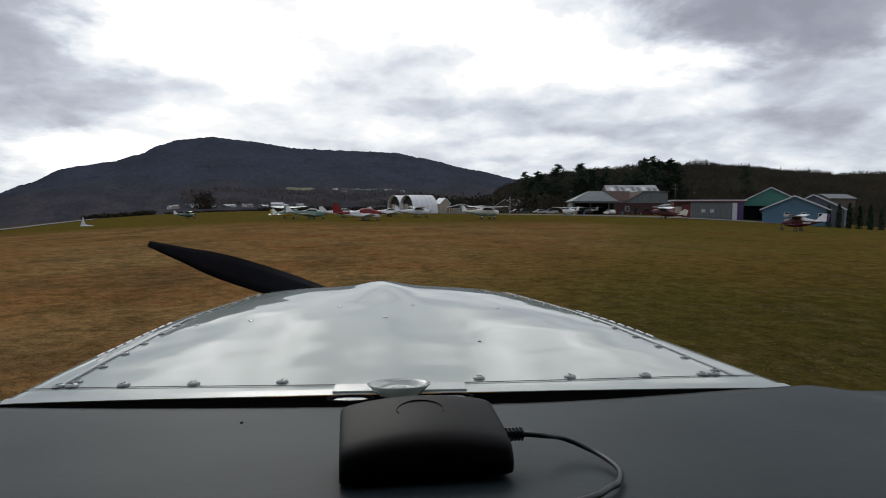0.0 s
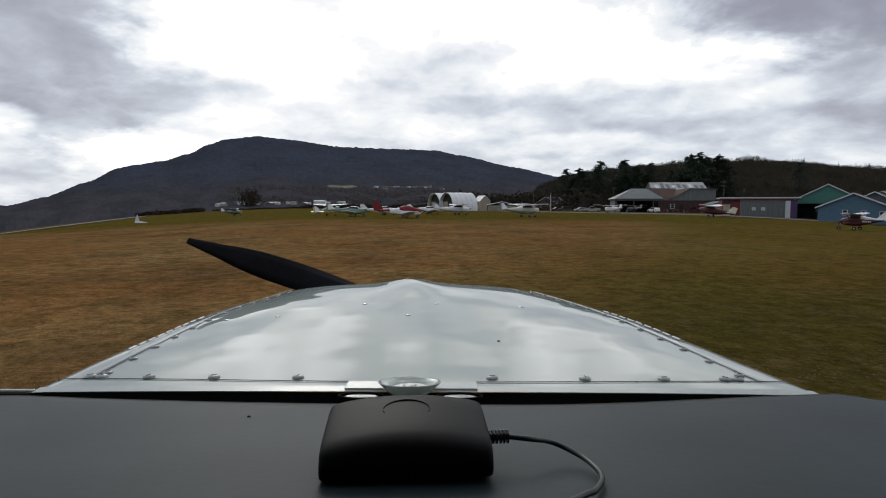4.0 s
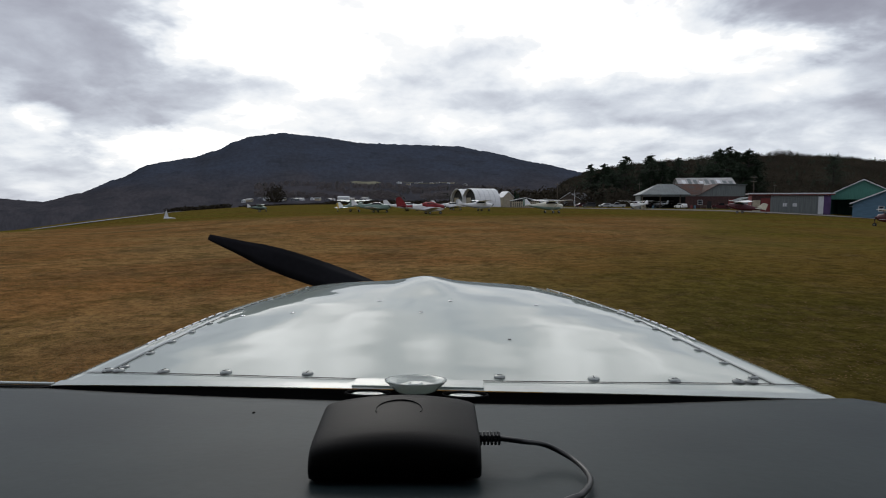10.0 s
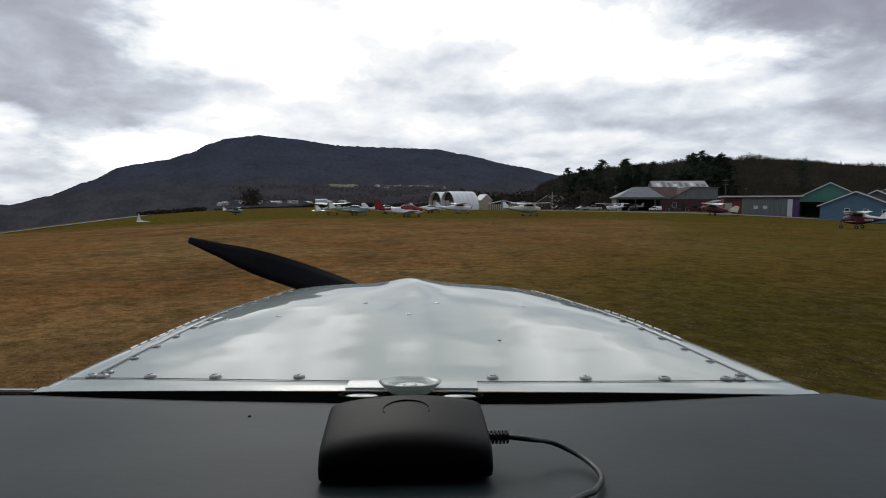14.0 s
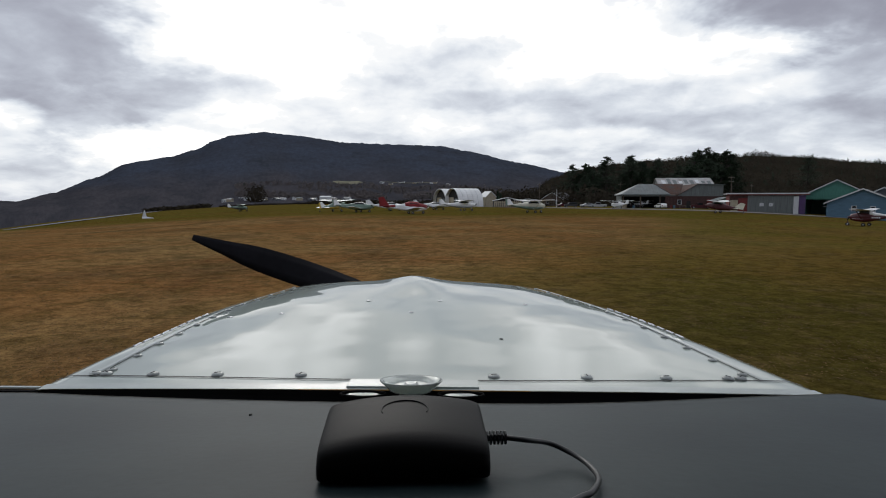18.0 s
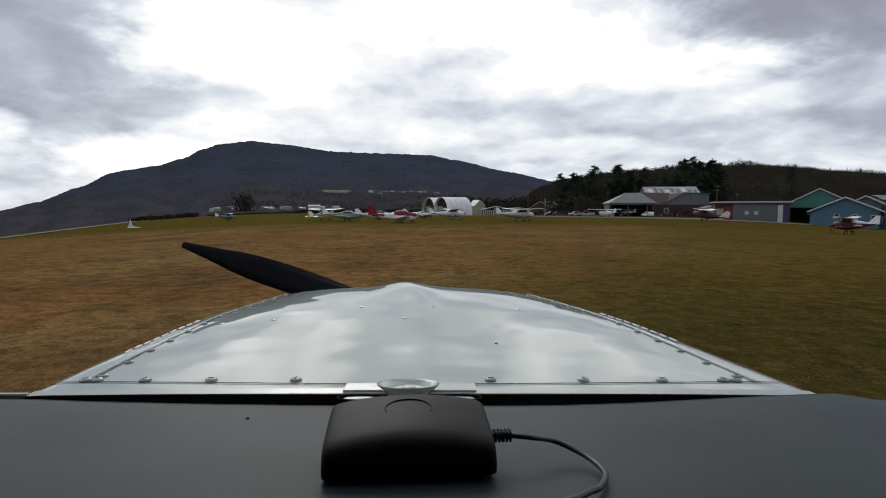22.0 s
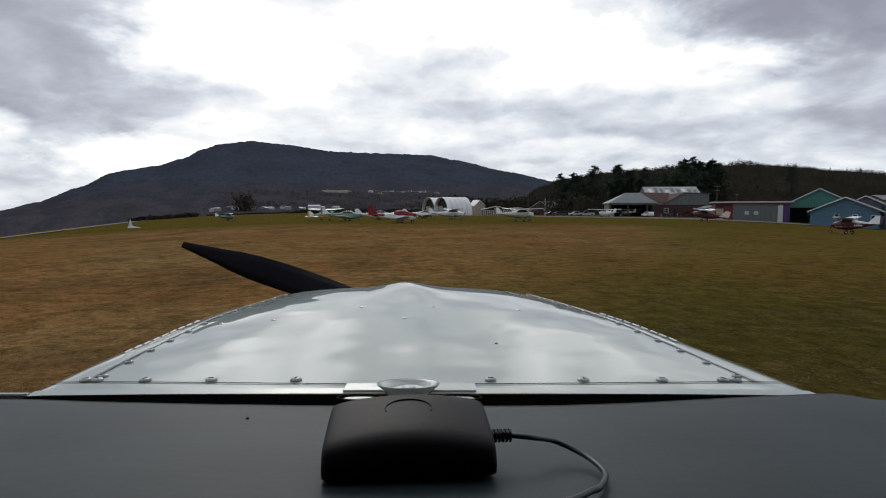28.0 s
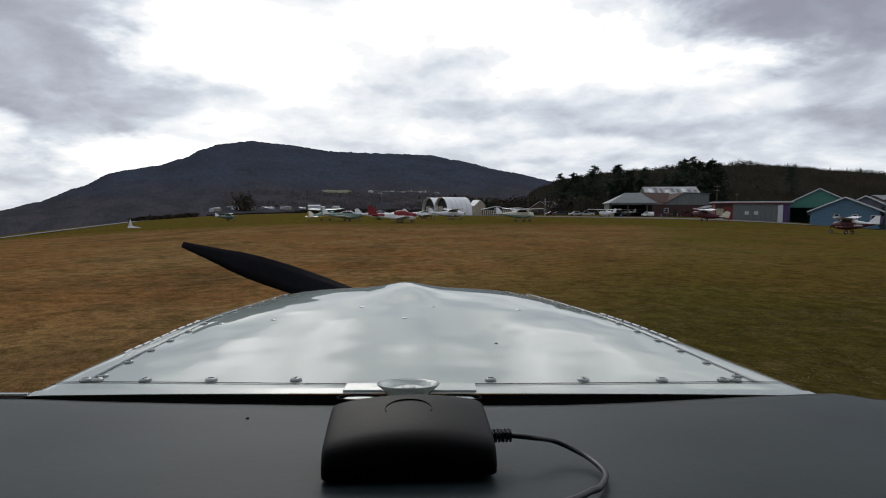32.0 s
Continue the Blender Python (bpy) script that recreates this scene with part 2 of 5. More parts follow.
M["red_wall"] = mat("barn_red_boards", (0.19, 0.030, 0.028), 0.75, scale=0.8, var=0.18, stretch=(9, 9, 0.7))
M["brick"] = mat("brown_red_brick", (0.080, 0.038, 0.033), 0.85, scale=2.0, var=0.22)
M["roof_grey"] = mat("grey_sheet_roof", (0.125, 0.148, 0.150), 0.5, 0.1, scale=0.6, var=0.14)
M["roof_rust"] = mat("rusted_sheet_roof", (0.105, 0.052, 0.038), 0.85, scale=0.5, var=0.25, second=(0.080, 0.068, 0.062), spec=0.15)
M["roof_patch"] = mat("patched_pale_roof", (0.44, 0.44, 0.44), 0.5, scale=0.35, var=0.12, second=(0.22, 0.20, 0.19))
M["roof_dark"] = mat("dark_asphalt_shingles", (0.055, 0.052, 0.055), 0.85, scale=1.0, var=0.2)
M["trim"] = mat("white_trim_paint", (0.66, 0.68, 0.69), 0.5, scale=3, var=0.06)
M["purple"] = mat("purple_door_paint", (0.09, 0.045, 0.15), 0.5, scale=1, var=0.15)
M["fabric"] = mat("white_fabric_skin", (0.80, 0.81, 0.80), 0.5, scale=0.4, var=0.05)
# near-black: shade of interiors put into the colour; also one drum's paint
M["dark_inside"] = mat("unlit_boards", (0.03, 0.028, 0.027), 0.9, scale=1, var=0.2)
M["tan"] = mat("tan_boards", (0.42, 0.37, 0.27), 0.75, scale=1, var=0.12)
M["concrete"] = mat("pale_concrete", (0.33, 0.32, 0.30), 0.85, scale=0.6, var=0.12)
M["gravel"] = mat("apron_gravel", (0.17, 0.155, 0.135), 0.9, scale=0.1, var=0.15, fine=3, spec=0.1)
M["asphalt"] = mat("worn_asphalt", (0.15, 0.15, 0.155), 0.85, scale=0.12, var=0.14, fine=3)
M["wood"] = mat("weathered_wood", (0.14, 0.11, 0.085), 0.85, scale=3, var=0.2, stretch=(1, 1, 0.2))
M["bark"] = mat("bark", (0.070, 0.058, 0.050), 0.9, scale=2, var=0.25, stretch=(1, 1, 0.3))
M["needles"] = mat("dark_pine_needles", (0.026, 0.042, 0.022), 0.9, scale=0.8, var=0.2, island=0.45, spec=0.2)
M["hedge"] = mat("arborvitae_green", (0.022, 0.046, 0.026), 0.9, scale=1.5, var=0.2, island=0.4, spec=0.2)
M["birch"] = mat("pale_birch_bark", (0.34, 0.31, 0.27), 0.8, scale=2, var=0.2, stretch=(1, 1, 3))
M["twigs"] = mat("bare_winter_twigs", (0.043, 0.036, 0.025), 0.95, scale=0.06, var=0.22, island=0.28, spec=0.05)
M["valley"] = mat("brown_valley_trees", (0.125, 0.110, 0.106), 0.95, scale=0.01, var=0.12, island=0.2, spec=0.05)
M["brush"] = mat("dead_brush", (0.085, 0.060, 0.038), 0.95, scale=0.5, var=0.25, island=0.4, spec=0.1)
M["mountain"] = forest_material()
M["hill"] = mat("wooded_hill_floor", (0.038, 0.032, 0.023), 0.95, scale=0.02, var=0.2, fine=0.3, spec=0.0)
M["meadow"] = mat("pale_hillside_meadow", (0.155, 0.15, 0.095), 0.95, scale=0.02, var=0.12, spec=0.1)
M["tuft_brown"] = mat("dry_grass_blades", (0.150, 0.090, 0.037), 0.9, scale=0.3, var=0.15, island=0.3, spec=0.1)
M["tuft_green"] = mat("olive_grass_blades", (0.072, 0.056, 0.015), 0.9, scale=0.3, var=0.15, island=0.3, spec=0.1)


def ground_material():
    """Dry airfield turf: brown and straw patches, olive green towards the far edge, wheel streaks across it."""
    m = bpy.data.materials.new("dry_airfield_turf")
    m.use_nodes = True
    nt = m.node_tree
    b = nt.nodes["Principled BSDF"]
    b.inputs["Roughness"].default_value, b.inputs["Specular IOR Level"].default_value = 1.0, 0.0
    tc = nt.nodes.new("ShaderNodeTexCoord")

    def noise_n(scale, detail=5, stretch=(1, 1, 1), turn=0.0, rough=0.55):
        mp, n = nt.nodes.new("ShaderNodeMapping"), nt.nodes.new("ShaderNodeTexNoise")
        mp.inputs["Scale"].default_value, mp.inputs["Rotation"].default_value = stretch, (0, 0, turn)
        n.inputs["Scale"].default_value, n.inputs["Detail"].default_value, n.inputs["Roughness"].default_value = scale, detail, rough
        nt.links.new(tc.outputs["Object"], mp.inputs[0])
        nt.links.new(mp.outputs[0], n.inputs["Vector"])
        return n.outputs["Fac"]

    def rng(v, a, c, lo=0.0, hi=1.0):
        r = nt.nodes.new("ShaderNodeMapRange")
        r.interpolation_type = "SMOOTHSTEP"
        for k, x in (("From Min", a), ("From Max", c), ("To Min", lo), ("To Max", hi)):
            r.inputs[k].default_value = x
        nt.links.new(v, r.inputs["Value"])
        return r.outputs[0]

    def op(kind, a, c):
        x = nt.nodes.new("ShaderNodeMath")
        x.operation = kind
        for i, v in enumerate((a, c)):
            if isinstance(v, float):
                x.inputs[i].default_value = v
            else:
                nt.links.new(v, x.inputs[i])
        return x.outputs[0]

    def blend(f, a, c):
        x = nt.nodes.new("ShaderNodeMix")
        x.data_type = "RGBA"
        nt.links.new(f, x.inputs["Factor"])
        for k, v in (("A", a), ("B", c)):
            if isinstance(v, tuple):
                x.inputs[k].default_value = (*v, 1)
            else:
                nt.links.new(v, x.inputs[k])
        return x.outputs["Result"]

    sep = nt.nodes.new("ShaderNodeSeparateXYZ")
    nt.links.new(tc.outputs["Object"], sep.inputs[0])
    x, y = sep.outputs[0], sep.outputs[1]
    brown = blend(rng(noise_n(0.12, 6), 0.38, 0.62), TURF_BROWN, TURF_STRAW)
    brown = blend(rng(noise_n(0.30, 6, (1, 0.45, 1), 0.15), 0.45, 0.72, 0.0, 0.6), brown, TURF_DARK)
    brown = blend(rng(noise_n(0.21, 7, rough=0.62), 0.50, 0.66, 0.0, 0.55), brown, TURF_EARTH)
    green = blend(rng(noise_n(0.09, 6), 0.35, 0.65), TURF_OLIVE, TURF_GREEN)
    # greener far off and on the side of the hangars
    far = rng(op("ADD", y, op("MULTIPLY", op("SUBTRACT", noise_n(0.03, 3), 0.5), 60.0)), 52.0, 82.0, 0.0, 1.0)
    side = rng(op("ADD", op("SUBTRACT", x, op("MULTIPLY", y, 0.50)), op("MULTIPLY", op("SUBTRACT", noise_n(0.06, 3), 0.5), 30.0)), -11.0, 3.0, 0.0, 0.85)
    f = op("MINIMUM", op("ADD", far, side), 1.0)
    f = op("MULTIPLY", f, rng(noise_n(0.28, 5), 0.25, 0.5, 0.7, 1.0))
    col = blend(f, brown, green)
    # edge vignetting put into the turf colour: darker close by, on the hangar side
    edge_dim = op("MULTIPLY", rng(op("ADD", x, op("MULTIPLY", op("SUBTRACT", noise_n(0.4, 4), 0.5), 4.0)), 0.0, 4.5), rng(y, 6.0, 20.0, 0.78, 0.10))
    col = blend(edge_dim, col, TURF_MOSS_DIM)
    # dark damp patches
    col = blend(rng(noise_n(0.47, 7, rough=0.66), 0.54, 0.70, 0.0, 0.5), col, TURF_DARK)
    # straw, moss and bare earth mingled at a hand's width
    col = blend(rng(noise_n(0.9, 6, (1, 1, 1), 0.0, 0.66), 0.47, 0.64, 0.0, 0.42), col, TURF_MOSS_DIM)
    col = blend(rng(noise_n(1.9, 6, (1, 1, 1), 0.0, 0.68), 0.50, 0.66, 0.0, 0.48), col, TURF_THATCH)
    col = blend(rng(noise_n(5.0, 6, (1, 1, 1), 0.0, 0.68), 0.52, 0.68, 0.0, 0.5), col, TURF_DARK)
    grain = op("ADD", op("ADD", op("MULTIPLY", noise_n(11.0, 6, rough=0.75), 0.42), op("MULTIPLY", noise_n(34.0, 4, rough=0.7), 0.28)), op("MULTIPLY", noise_n(2.6, 6, (1, 1, 1), rough=0.7), 0.42))
    hsv = nt.nodes.new("ShaderNodeHueSaturation")
    nt.links.new(rng(grain, 0.45, 0.69, 0.56, 1.48), hsv.inputs["Value"])
    nt.links.new(col, hsv.inputs["Color"])
    nt.links.new(hsv.outputs[0], b.inputs["Base Color"])
    bp = nt.nodes.new("ShaderNodeBump")
    bp.inputs["Strength"].default_value, bp.inputs["Distance"].default_value = 0.6, 0.06
    nt.links.new(grain, bp.inputs["Height"])
    nt.links.new(bp.outputs[0], b.inputs["Normal"])
    return m


TURF_BROWN, TURF_STRAW, TURF_DARK = (0.214, 0.110, 0.040), (0.232, 0.143, 0.058), (0.073, 0.051, 0.027)
TURF_OLIVE, TURF_GREEN = (0.112, 0.073, 0.016), (0.096, 0.086, 0.014)
TURF_EARTH = (0.150, 0.068, 0.026)
# the first colour serves mingled moss and the painted edge darkening
TURF_MOSS_DIM, TURF_THATCH = (0.040, 0.037, 0.009), (0.112, 0.077, 0.030)
M["turf"] = ground_material()


# ---- building blocks ----
def mesh_of(name, bm, material, smooth=False):
    me = bpy.data.meshes.new(name)
    bmesh.ops.recalc_face_normals(bm, faces=bm.faces[:])
    bm.to_mesh(me)
    bm.free()
    for mt in (material if isinstance(material, (list, tuple)) else [material]):
        me.materials.append(mt)
    if smooth:
        me.shade_smooth()
    return me


def part(name, bm, material, parent, label="", smooth=False):
    ob = new(name, mesh_of(name, bm, material, smooth))
    ob.parent = parent
    return tagged(ob, label)


def thing(name, m, label, category, group="", kind=""):
    ob = new(name)
    ob.empty_display_size = 0.3
    ob.matrix_world = m
    return tagged(ob, label, category, group, kind)


def grid_mesh(rows, material, name, smooth=True):
    """A sheet from rows of points."""
    n = len(rows[0])
    verts = [p for r in rows for p in r]
    faces = [(i * n + j, i * n + j + 1, (i + 1) * n + j + 1, (i + 1) * n + j) for i in range(len(rows) - 1) for j in range(n - 1)]
    me = bpy.data.meshes.new(name)
    me.from_pydata(verts, [], faces)
    for mt in (material if isinstance(material, (list, tuple)) else [material]):
        me.materials.append(mt)
    if smooth:
        me.shade_smooth()
    return me


def box(bm, lo, hi, m=None):
    v = [bm.verts.new((x, y, z)) for x in (lo[0], hi[0]) for y in (lo[1], hi[1]) for z in (lo[2], hi[2])]
    for f in ((0, 1, 3, 2), (4, 6, 7, 5), (0, 4, 5, 1), (2, 3, 7, 6), (0, 2, 6, 4), (1, 5, 7, 3)):
        bm.faces.new([v[i] for i in f])
    if m is not None:
        bmesh.ops.transform(bm, matrix=m, verts=v)
    return v


def boxed(lo, hi, bevel=0.0):
    bm = bmesh.new()
    box(bm, lo, hi)
    if bevel:
        bmesh.ops.bevel(bm, geom=bm.edges[:], offset=bevel, segments=2, affect="EDGES", profile=0.6)
    return bm


def prism(bm, poly, y0, y1):
    """A polygon of (x, z) pushed from y0 to y1."""
    a = [bm.verts.new((x, y0, z)) for x, z in poly]
    b = [bm.verts.new((x, y1, z)) for x, z in poly]
    bm.faces.new(a)
    bm.faces.new(b[::-1])
    for i in range(len(poly)):
        j = (i + 1) % len(poly)
        bm.faces.new((a[i], b[i], b[j], a[j]))


def prismed(poly, y0, y1):
    bm = bmesh.new()
    prism(bm, poly, y0, y1)
    return bm


def tube(bm, pts, radii, n=8, cap=True):
    """A round tube along points."""
    rings = []
    pts = [Vector(p) for p in pts]
    for i, p in enumerate(pts):
        d = (pts[min(i + 1, len(pts) - 1)] - pts[max(i - 1, 0)]).normalized()
        s = d.cross(Vector((0, 0, 1)) if abs(d.z) < 0.9 else Vector((1, 0, 0))).normalized()
        u = s.cross(d)
        r = radii[i] if isinstance(radii, (list, tuple)) else radii
        rings.append([bm.verts.new(p + (s * math.cos(k * math.tau / n) + u * math.sin(k * math.tau / n)) * r) for k in range(n)])
    for a, b in zip(rings, rings[1:]):
        for k in range(n):
            bm.faces.new((a[k], a[(k + 1) % n], b[(k + 1) % n], b[k]))
    if cap:
        bm.faces.new(rings[0][::-1])
        bm.faces.new(rings[-1])


def tubed(pts, radii, n=8):
    bm = bmesh.new()
    tube(bm, pts, radii, n)
    return bm


def lathe(profile, n=16):
    """A turned solid round z from (radius, z) pairs."""
    bm = bmesh.new()
    rings = [[bm.verts.new((r * math.cos(k * math.tau / n), r * math.sin(k * math.tau / n), z)) for k in range(n)] if r > 1e-6
             else [bm.verts.new((0, 0, z))] for r, z in profile]
    for a, b in zip(rings, rings[1:]):
        for k in range(n):
            q = [a[k % len(a)], a[(k + 1) % len(a)], b[(k + 1) % len(b)], b[k % len(b)]]
            q = [v for i, v in enumerate(q) if v not in q[:i]]
            if len(q) > 2:
                bm.faces.new(q)
    return bm


def loft(sections, cap=True):
    bm = bmesh.new()
    rings = [[bm.verts.new(p) for p in s] for s in sections]
    n = len(rings[0])
    for a, b in zip(rings, rings[1:]):
        for k in range(n):
            bm.faces.new((a[k], a[(k + 1) % n], b[(k + 1) % n], b[k]))
    if cap:
        bm.faces.new(rings[0][::-1])
        bm.faces.new(rings[-1])
    return bm


def smooth01(v):
    v = min(1.0, max(0.0, v))
    return v * v * (3 - 2 * v)


# ---- the ground: a field that is crowned and falls away to both sides ----
def fall(x, y):
    a = x / max(y, 30.0)
    a = max(-0.95, min(0.95, a))
    if a < -0.24:
        return 0.045 * ((-a - 0.24) / 0.57) ** 1.8
    if a > 0.43:
        return 0.022 * ((a - 0.43) / 0.38) ** 1.6
    return 0.0


def ground_z(x, y):
    z = -fall(x, y) * min(375.0, max(0.0, y - 25.0))
    return z - 0.05 * min(900.0, max(0.0, y - 392.0))


def build_ground():
    xs = sorted({round(s * (d ** 1.7) * 4500 / 70 ** 1.7, 2) for d in range(71) for s in (-1, 1)})
    ys = [-600, -250, -120, -60] + [-30 + 5 * i for i in range(40)] + [170 + 12 * i for i in range(20)] + [420, 470, 560, 700, 1000, 1500, 2300, 3300, 4600]
    me = grid_mesh([[(x, y, ground_z(x, y)) for x in xs] for y in ys], M["turf"], "ground")
    tagged(new("ground", me), "dry brown and olive mown airfield turf", "ground", kind="structure")


build_ground()


def strip(name, pts, width, material, label, category, lift=0.03):
    """A paved strip along points of the plan, laid on the ground."""
    rows = []
    pts = [Vector((*p, 0)) for p in pts]
    fine = []
    for a, b in zip(pts, pts[1:]):
        k = max(2, int((b - a).length / 6))
        fine += [a.lerp(b, i / k) for i in range(k)]
    fine.append(pts[-1])
    for i, p in enumerate(fine):
        d = (fine[min(i + 1, len(fine) - 1)] - fine[max(i - 1, 0)]).normalized()
        s = Vector((-d.y, d.x, 0))
        r = []
        for j in range(5):
            q = p + s * width * (j / 4 - 0.5)
            r.append((q.x, q.y, ground_z(q.x, q.y) + lift))
        rows.append(r)
    return tagged(new(name, grid_mesh(rows, material, name)), label, category, kind="structure")


strip("runway", [(-60, 20), (-80, 70), (-120, 170), (-175, 300), (-200, 360)], 13, M["asphalt"], "narrow grey asphalt runway beside the turf", "runway", 0.12)
strip("apron_road", [(8, 205), (30, 172), (45, 148), (53, 128), (61, 112), (70, 103), (79, 101)], 14, M["gravel"], "grey-brown gravel apron road in front of the hangars", "road", 0.05)
strip("road", [(60, -120), (75, 0), (120, 60), (200, 110), (320, 130)], 9, M["asphalt"], "grey asphalt road past the field", "road", 0.05)


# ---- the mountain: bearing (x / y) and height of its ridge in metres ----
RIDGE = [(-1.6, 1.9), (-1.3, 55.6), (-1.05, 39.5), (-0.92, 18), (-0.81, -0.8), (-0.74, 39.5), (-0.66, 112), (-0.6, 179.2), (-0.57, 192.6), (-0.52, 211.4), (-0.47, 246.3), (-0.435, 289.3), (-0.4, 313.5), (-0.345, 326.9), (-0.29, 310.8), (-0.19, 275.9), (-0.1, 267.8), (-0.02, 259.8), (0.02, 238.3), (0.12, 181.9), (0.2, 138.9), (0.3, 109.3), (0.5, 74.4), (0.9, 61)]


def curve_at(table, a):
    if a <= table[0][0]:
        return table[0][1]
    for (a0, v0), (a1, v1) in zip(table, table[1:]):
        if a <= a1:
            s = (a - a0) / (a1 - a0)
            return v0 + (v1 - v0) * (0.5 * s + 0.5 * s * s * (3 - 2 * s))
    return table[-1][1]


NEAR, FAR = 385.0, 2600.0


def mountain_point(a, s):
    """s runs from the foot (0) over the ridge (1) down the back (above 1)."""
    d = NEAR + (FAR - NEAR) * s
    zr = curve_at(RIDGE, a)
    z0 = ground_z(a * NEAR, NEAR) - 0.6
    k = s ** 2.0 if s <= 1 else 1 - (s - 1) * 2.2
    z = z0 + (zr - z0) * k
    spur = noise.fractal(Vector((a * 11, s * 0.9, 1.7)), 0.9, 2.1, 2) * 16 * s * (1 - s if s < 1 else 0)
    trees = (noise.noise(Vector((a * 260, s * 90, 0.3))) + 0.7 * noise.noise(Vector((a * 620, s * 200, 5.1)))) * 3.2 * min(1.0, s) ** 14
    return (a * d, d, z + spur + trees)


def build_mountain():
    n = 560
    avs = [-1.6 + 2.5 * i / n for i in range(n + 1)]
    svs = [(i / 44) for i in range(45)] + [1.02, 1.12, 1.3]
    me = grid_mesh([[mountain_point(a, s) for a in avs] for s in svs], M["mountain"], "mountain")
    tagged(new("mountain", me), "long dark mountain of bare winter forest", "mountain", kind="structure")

    def patch(name, a0, a1, s0, s1, label):
        rows = []
        for i in range(7):
            s = s0 + (s1 - s0) * i / 6
            w = 1 - 0.35 * abs(i / 3 - 1)
            c, h = (a0 + a1) / 2, (a1 - a0) / 2
            rows.append([Vector(mountain_point(c + h * w * (j / 7 - 1), s)) + Vector((0, 0, 1.0)) for j in range(15)])
        tagged(new(name, grid_mesh(rows, M["meadow"], name)), label, "meadow", kind="structure")

    patch("meadow", -0.222, -0.165, 0.385, 0.425, "pale straw-coloured meadow high on the mountain side")
    patch("meadow", -0.13, -0.02, 0.43, 0.437, "thin pale clearing on the mountain side")


build_mountain()

# ---- the wooded hill behind the hangars ----
HILLTOP = [(0.12, 12.8), (0.17, 21.7), (0.23, 28.7), (0.3, 33.1), (0.38, 36.1), (0.46, 38.6), (0.52, 40.4), (0.57, 40.6), (0.65, 38.6), (0.72, 35.4), (0.81, 32.6), (1, 35.6), (1.4, 40.6), (2.2, 35.6)]


def hill_point(a, s):
    foot, top = 215.0, 480.0
    d = foot + (top - foot) * s
    zr = curve_at(HILLTOP, a)
    z0 = ground_z(a * foot, foot) - 0.5
    k = smooth01(s) * 0.6 + 0.4 * s if s <= 1 else 1 - (s - 1) * 1.5
    edge = smooth01((a - 0.10) / 0.08)
    return (a * d, d, z0 + (zr - z0) * k * edge + noise.noise(Vector((a * 30, s * 6, 2))) * 1.2 * min(1, s * 3) - (1 - edge) * 4)


def build_hill():
    n = 110
    avs = [0.10 + 2.0 * (i / n) ** 1.3 for i in range(n + 1)]
    me = grid_mesh([[hill_point(a, s / 16) for a in avs] for s in range(23)], M["hill"], "hill")
    tagged(new("hill", me), "low brown hill under leafless woods", "hill", kind="structure")


build_hill()


# ---- plants ----
def leaf_quads(verts, faces, c, r, n, rng_, size, flat=1.0):
    """n small leaf or twig faces in a ragged clump round c."""
    for _ in range(n):
        d = Vector((rng_.gauss(0, 1), rng_.gauss(0, 1), rng_.gauss(0, 1)))
        d *= min(1.0, 1.7 / max(d.length, 0.01))
        p = Vector(c) + Vector((d.x, d.y, d.z * flat)) * r * 0.5
        u = Vector((rng_.uniform(-1, 1), rng_.uniform(-1, 1), rng_.uniform(-1, 1))).normalized() * size * rng_.uniform(0.5, 1.3)
        v = u.orthogonal().normalized() * size * rng_.uniform(0.3, 0.8)
        k = len(verts)
        verts += [p - u - v, p + u - v * 0.3, p + u * 0.6 + v, p - u * 0.7 + v * 0.8]
        faces.append((k, k + 1, k + 2, k + 3))


def mesh_pydata(name, verts, faces, material):
    me = bpy.data.meshes.new(name)
    me.from_pydata(verts, [], faces)
    me.materials.append(material)
    return me


def pine_tree(seed, h):
    """A tall white pine: bare lower trunk, tiers of limbs with ragged needle clumps."""
    rg = random.Random(seed)
    root = thing("pine_tree", Matrix(), "tall dark green pine with ragged limbs above the woods", "tree", "pines on the hill")
    part("trunk", tubed([(0, 0, -0.5), (0.1, 0, h * 0.5), (0, 0.1, h)], [h * 0.018, h * 0.012, 0.04], 7), M["bark"], root)
    verts, faces = [], []
    bm = bmesh.new()
    for i in range(96):
        f = 0.12 + 0.86 * i / 96
        ang, ln = rg.uniform(0, 6.28), h * (0.36 * (1 - f) ** 0.8 + 0.02) * rg.uniform(0.55, 1.2)
        z = h * f
        e = Vector((math.cos(ang) * ln, math.sin(ang) * ln, z + ln * rg.uniform(0.05, 0.35)))
        tube(bm, [(0, 0, z), tuple(e)], [h * 0.005, 0.02], 4, False)
        for q in (0.45, 0.75, 1.0):
            c = Vector((0, 0, z)).lerp(e, q)
            leaf_quads(verts, faces, c, h * (0.034 + 0.060 * (1 - f)), 20, rg, h * 0.0115, 0.5)
    leaf_quads(verts, faces, (0, 0, h * 0.97), h * 0.035, 14, rg, h * 0.013, 2.0)
    tagged(part("branchwork", bm, M["bark"], root), kind="stuff")
    cr = new("crown", mesh_pydata("crown", verts, faces, M["needles"]))
    cr.parent = root
    return root


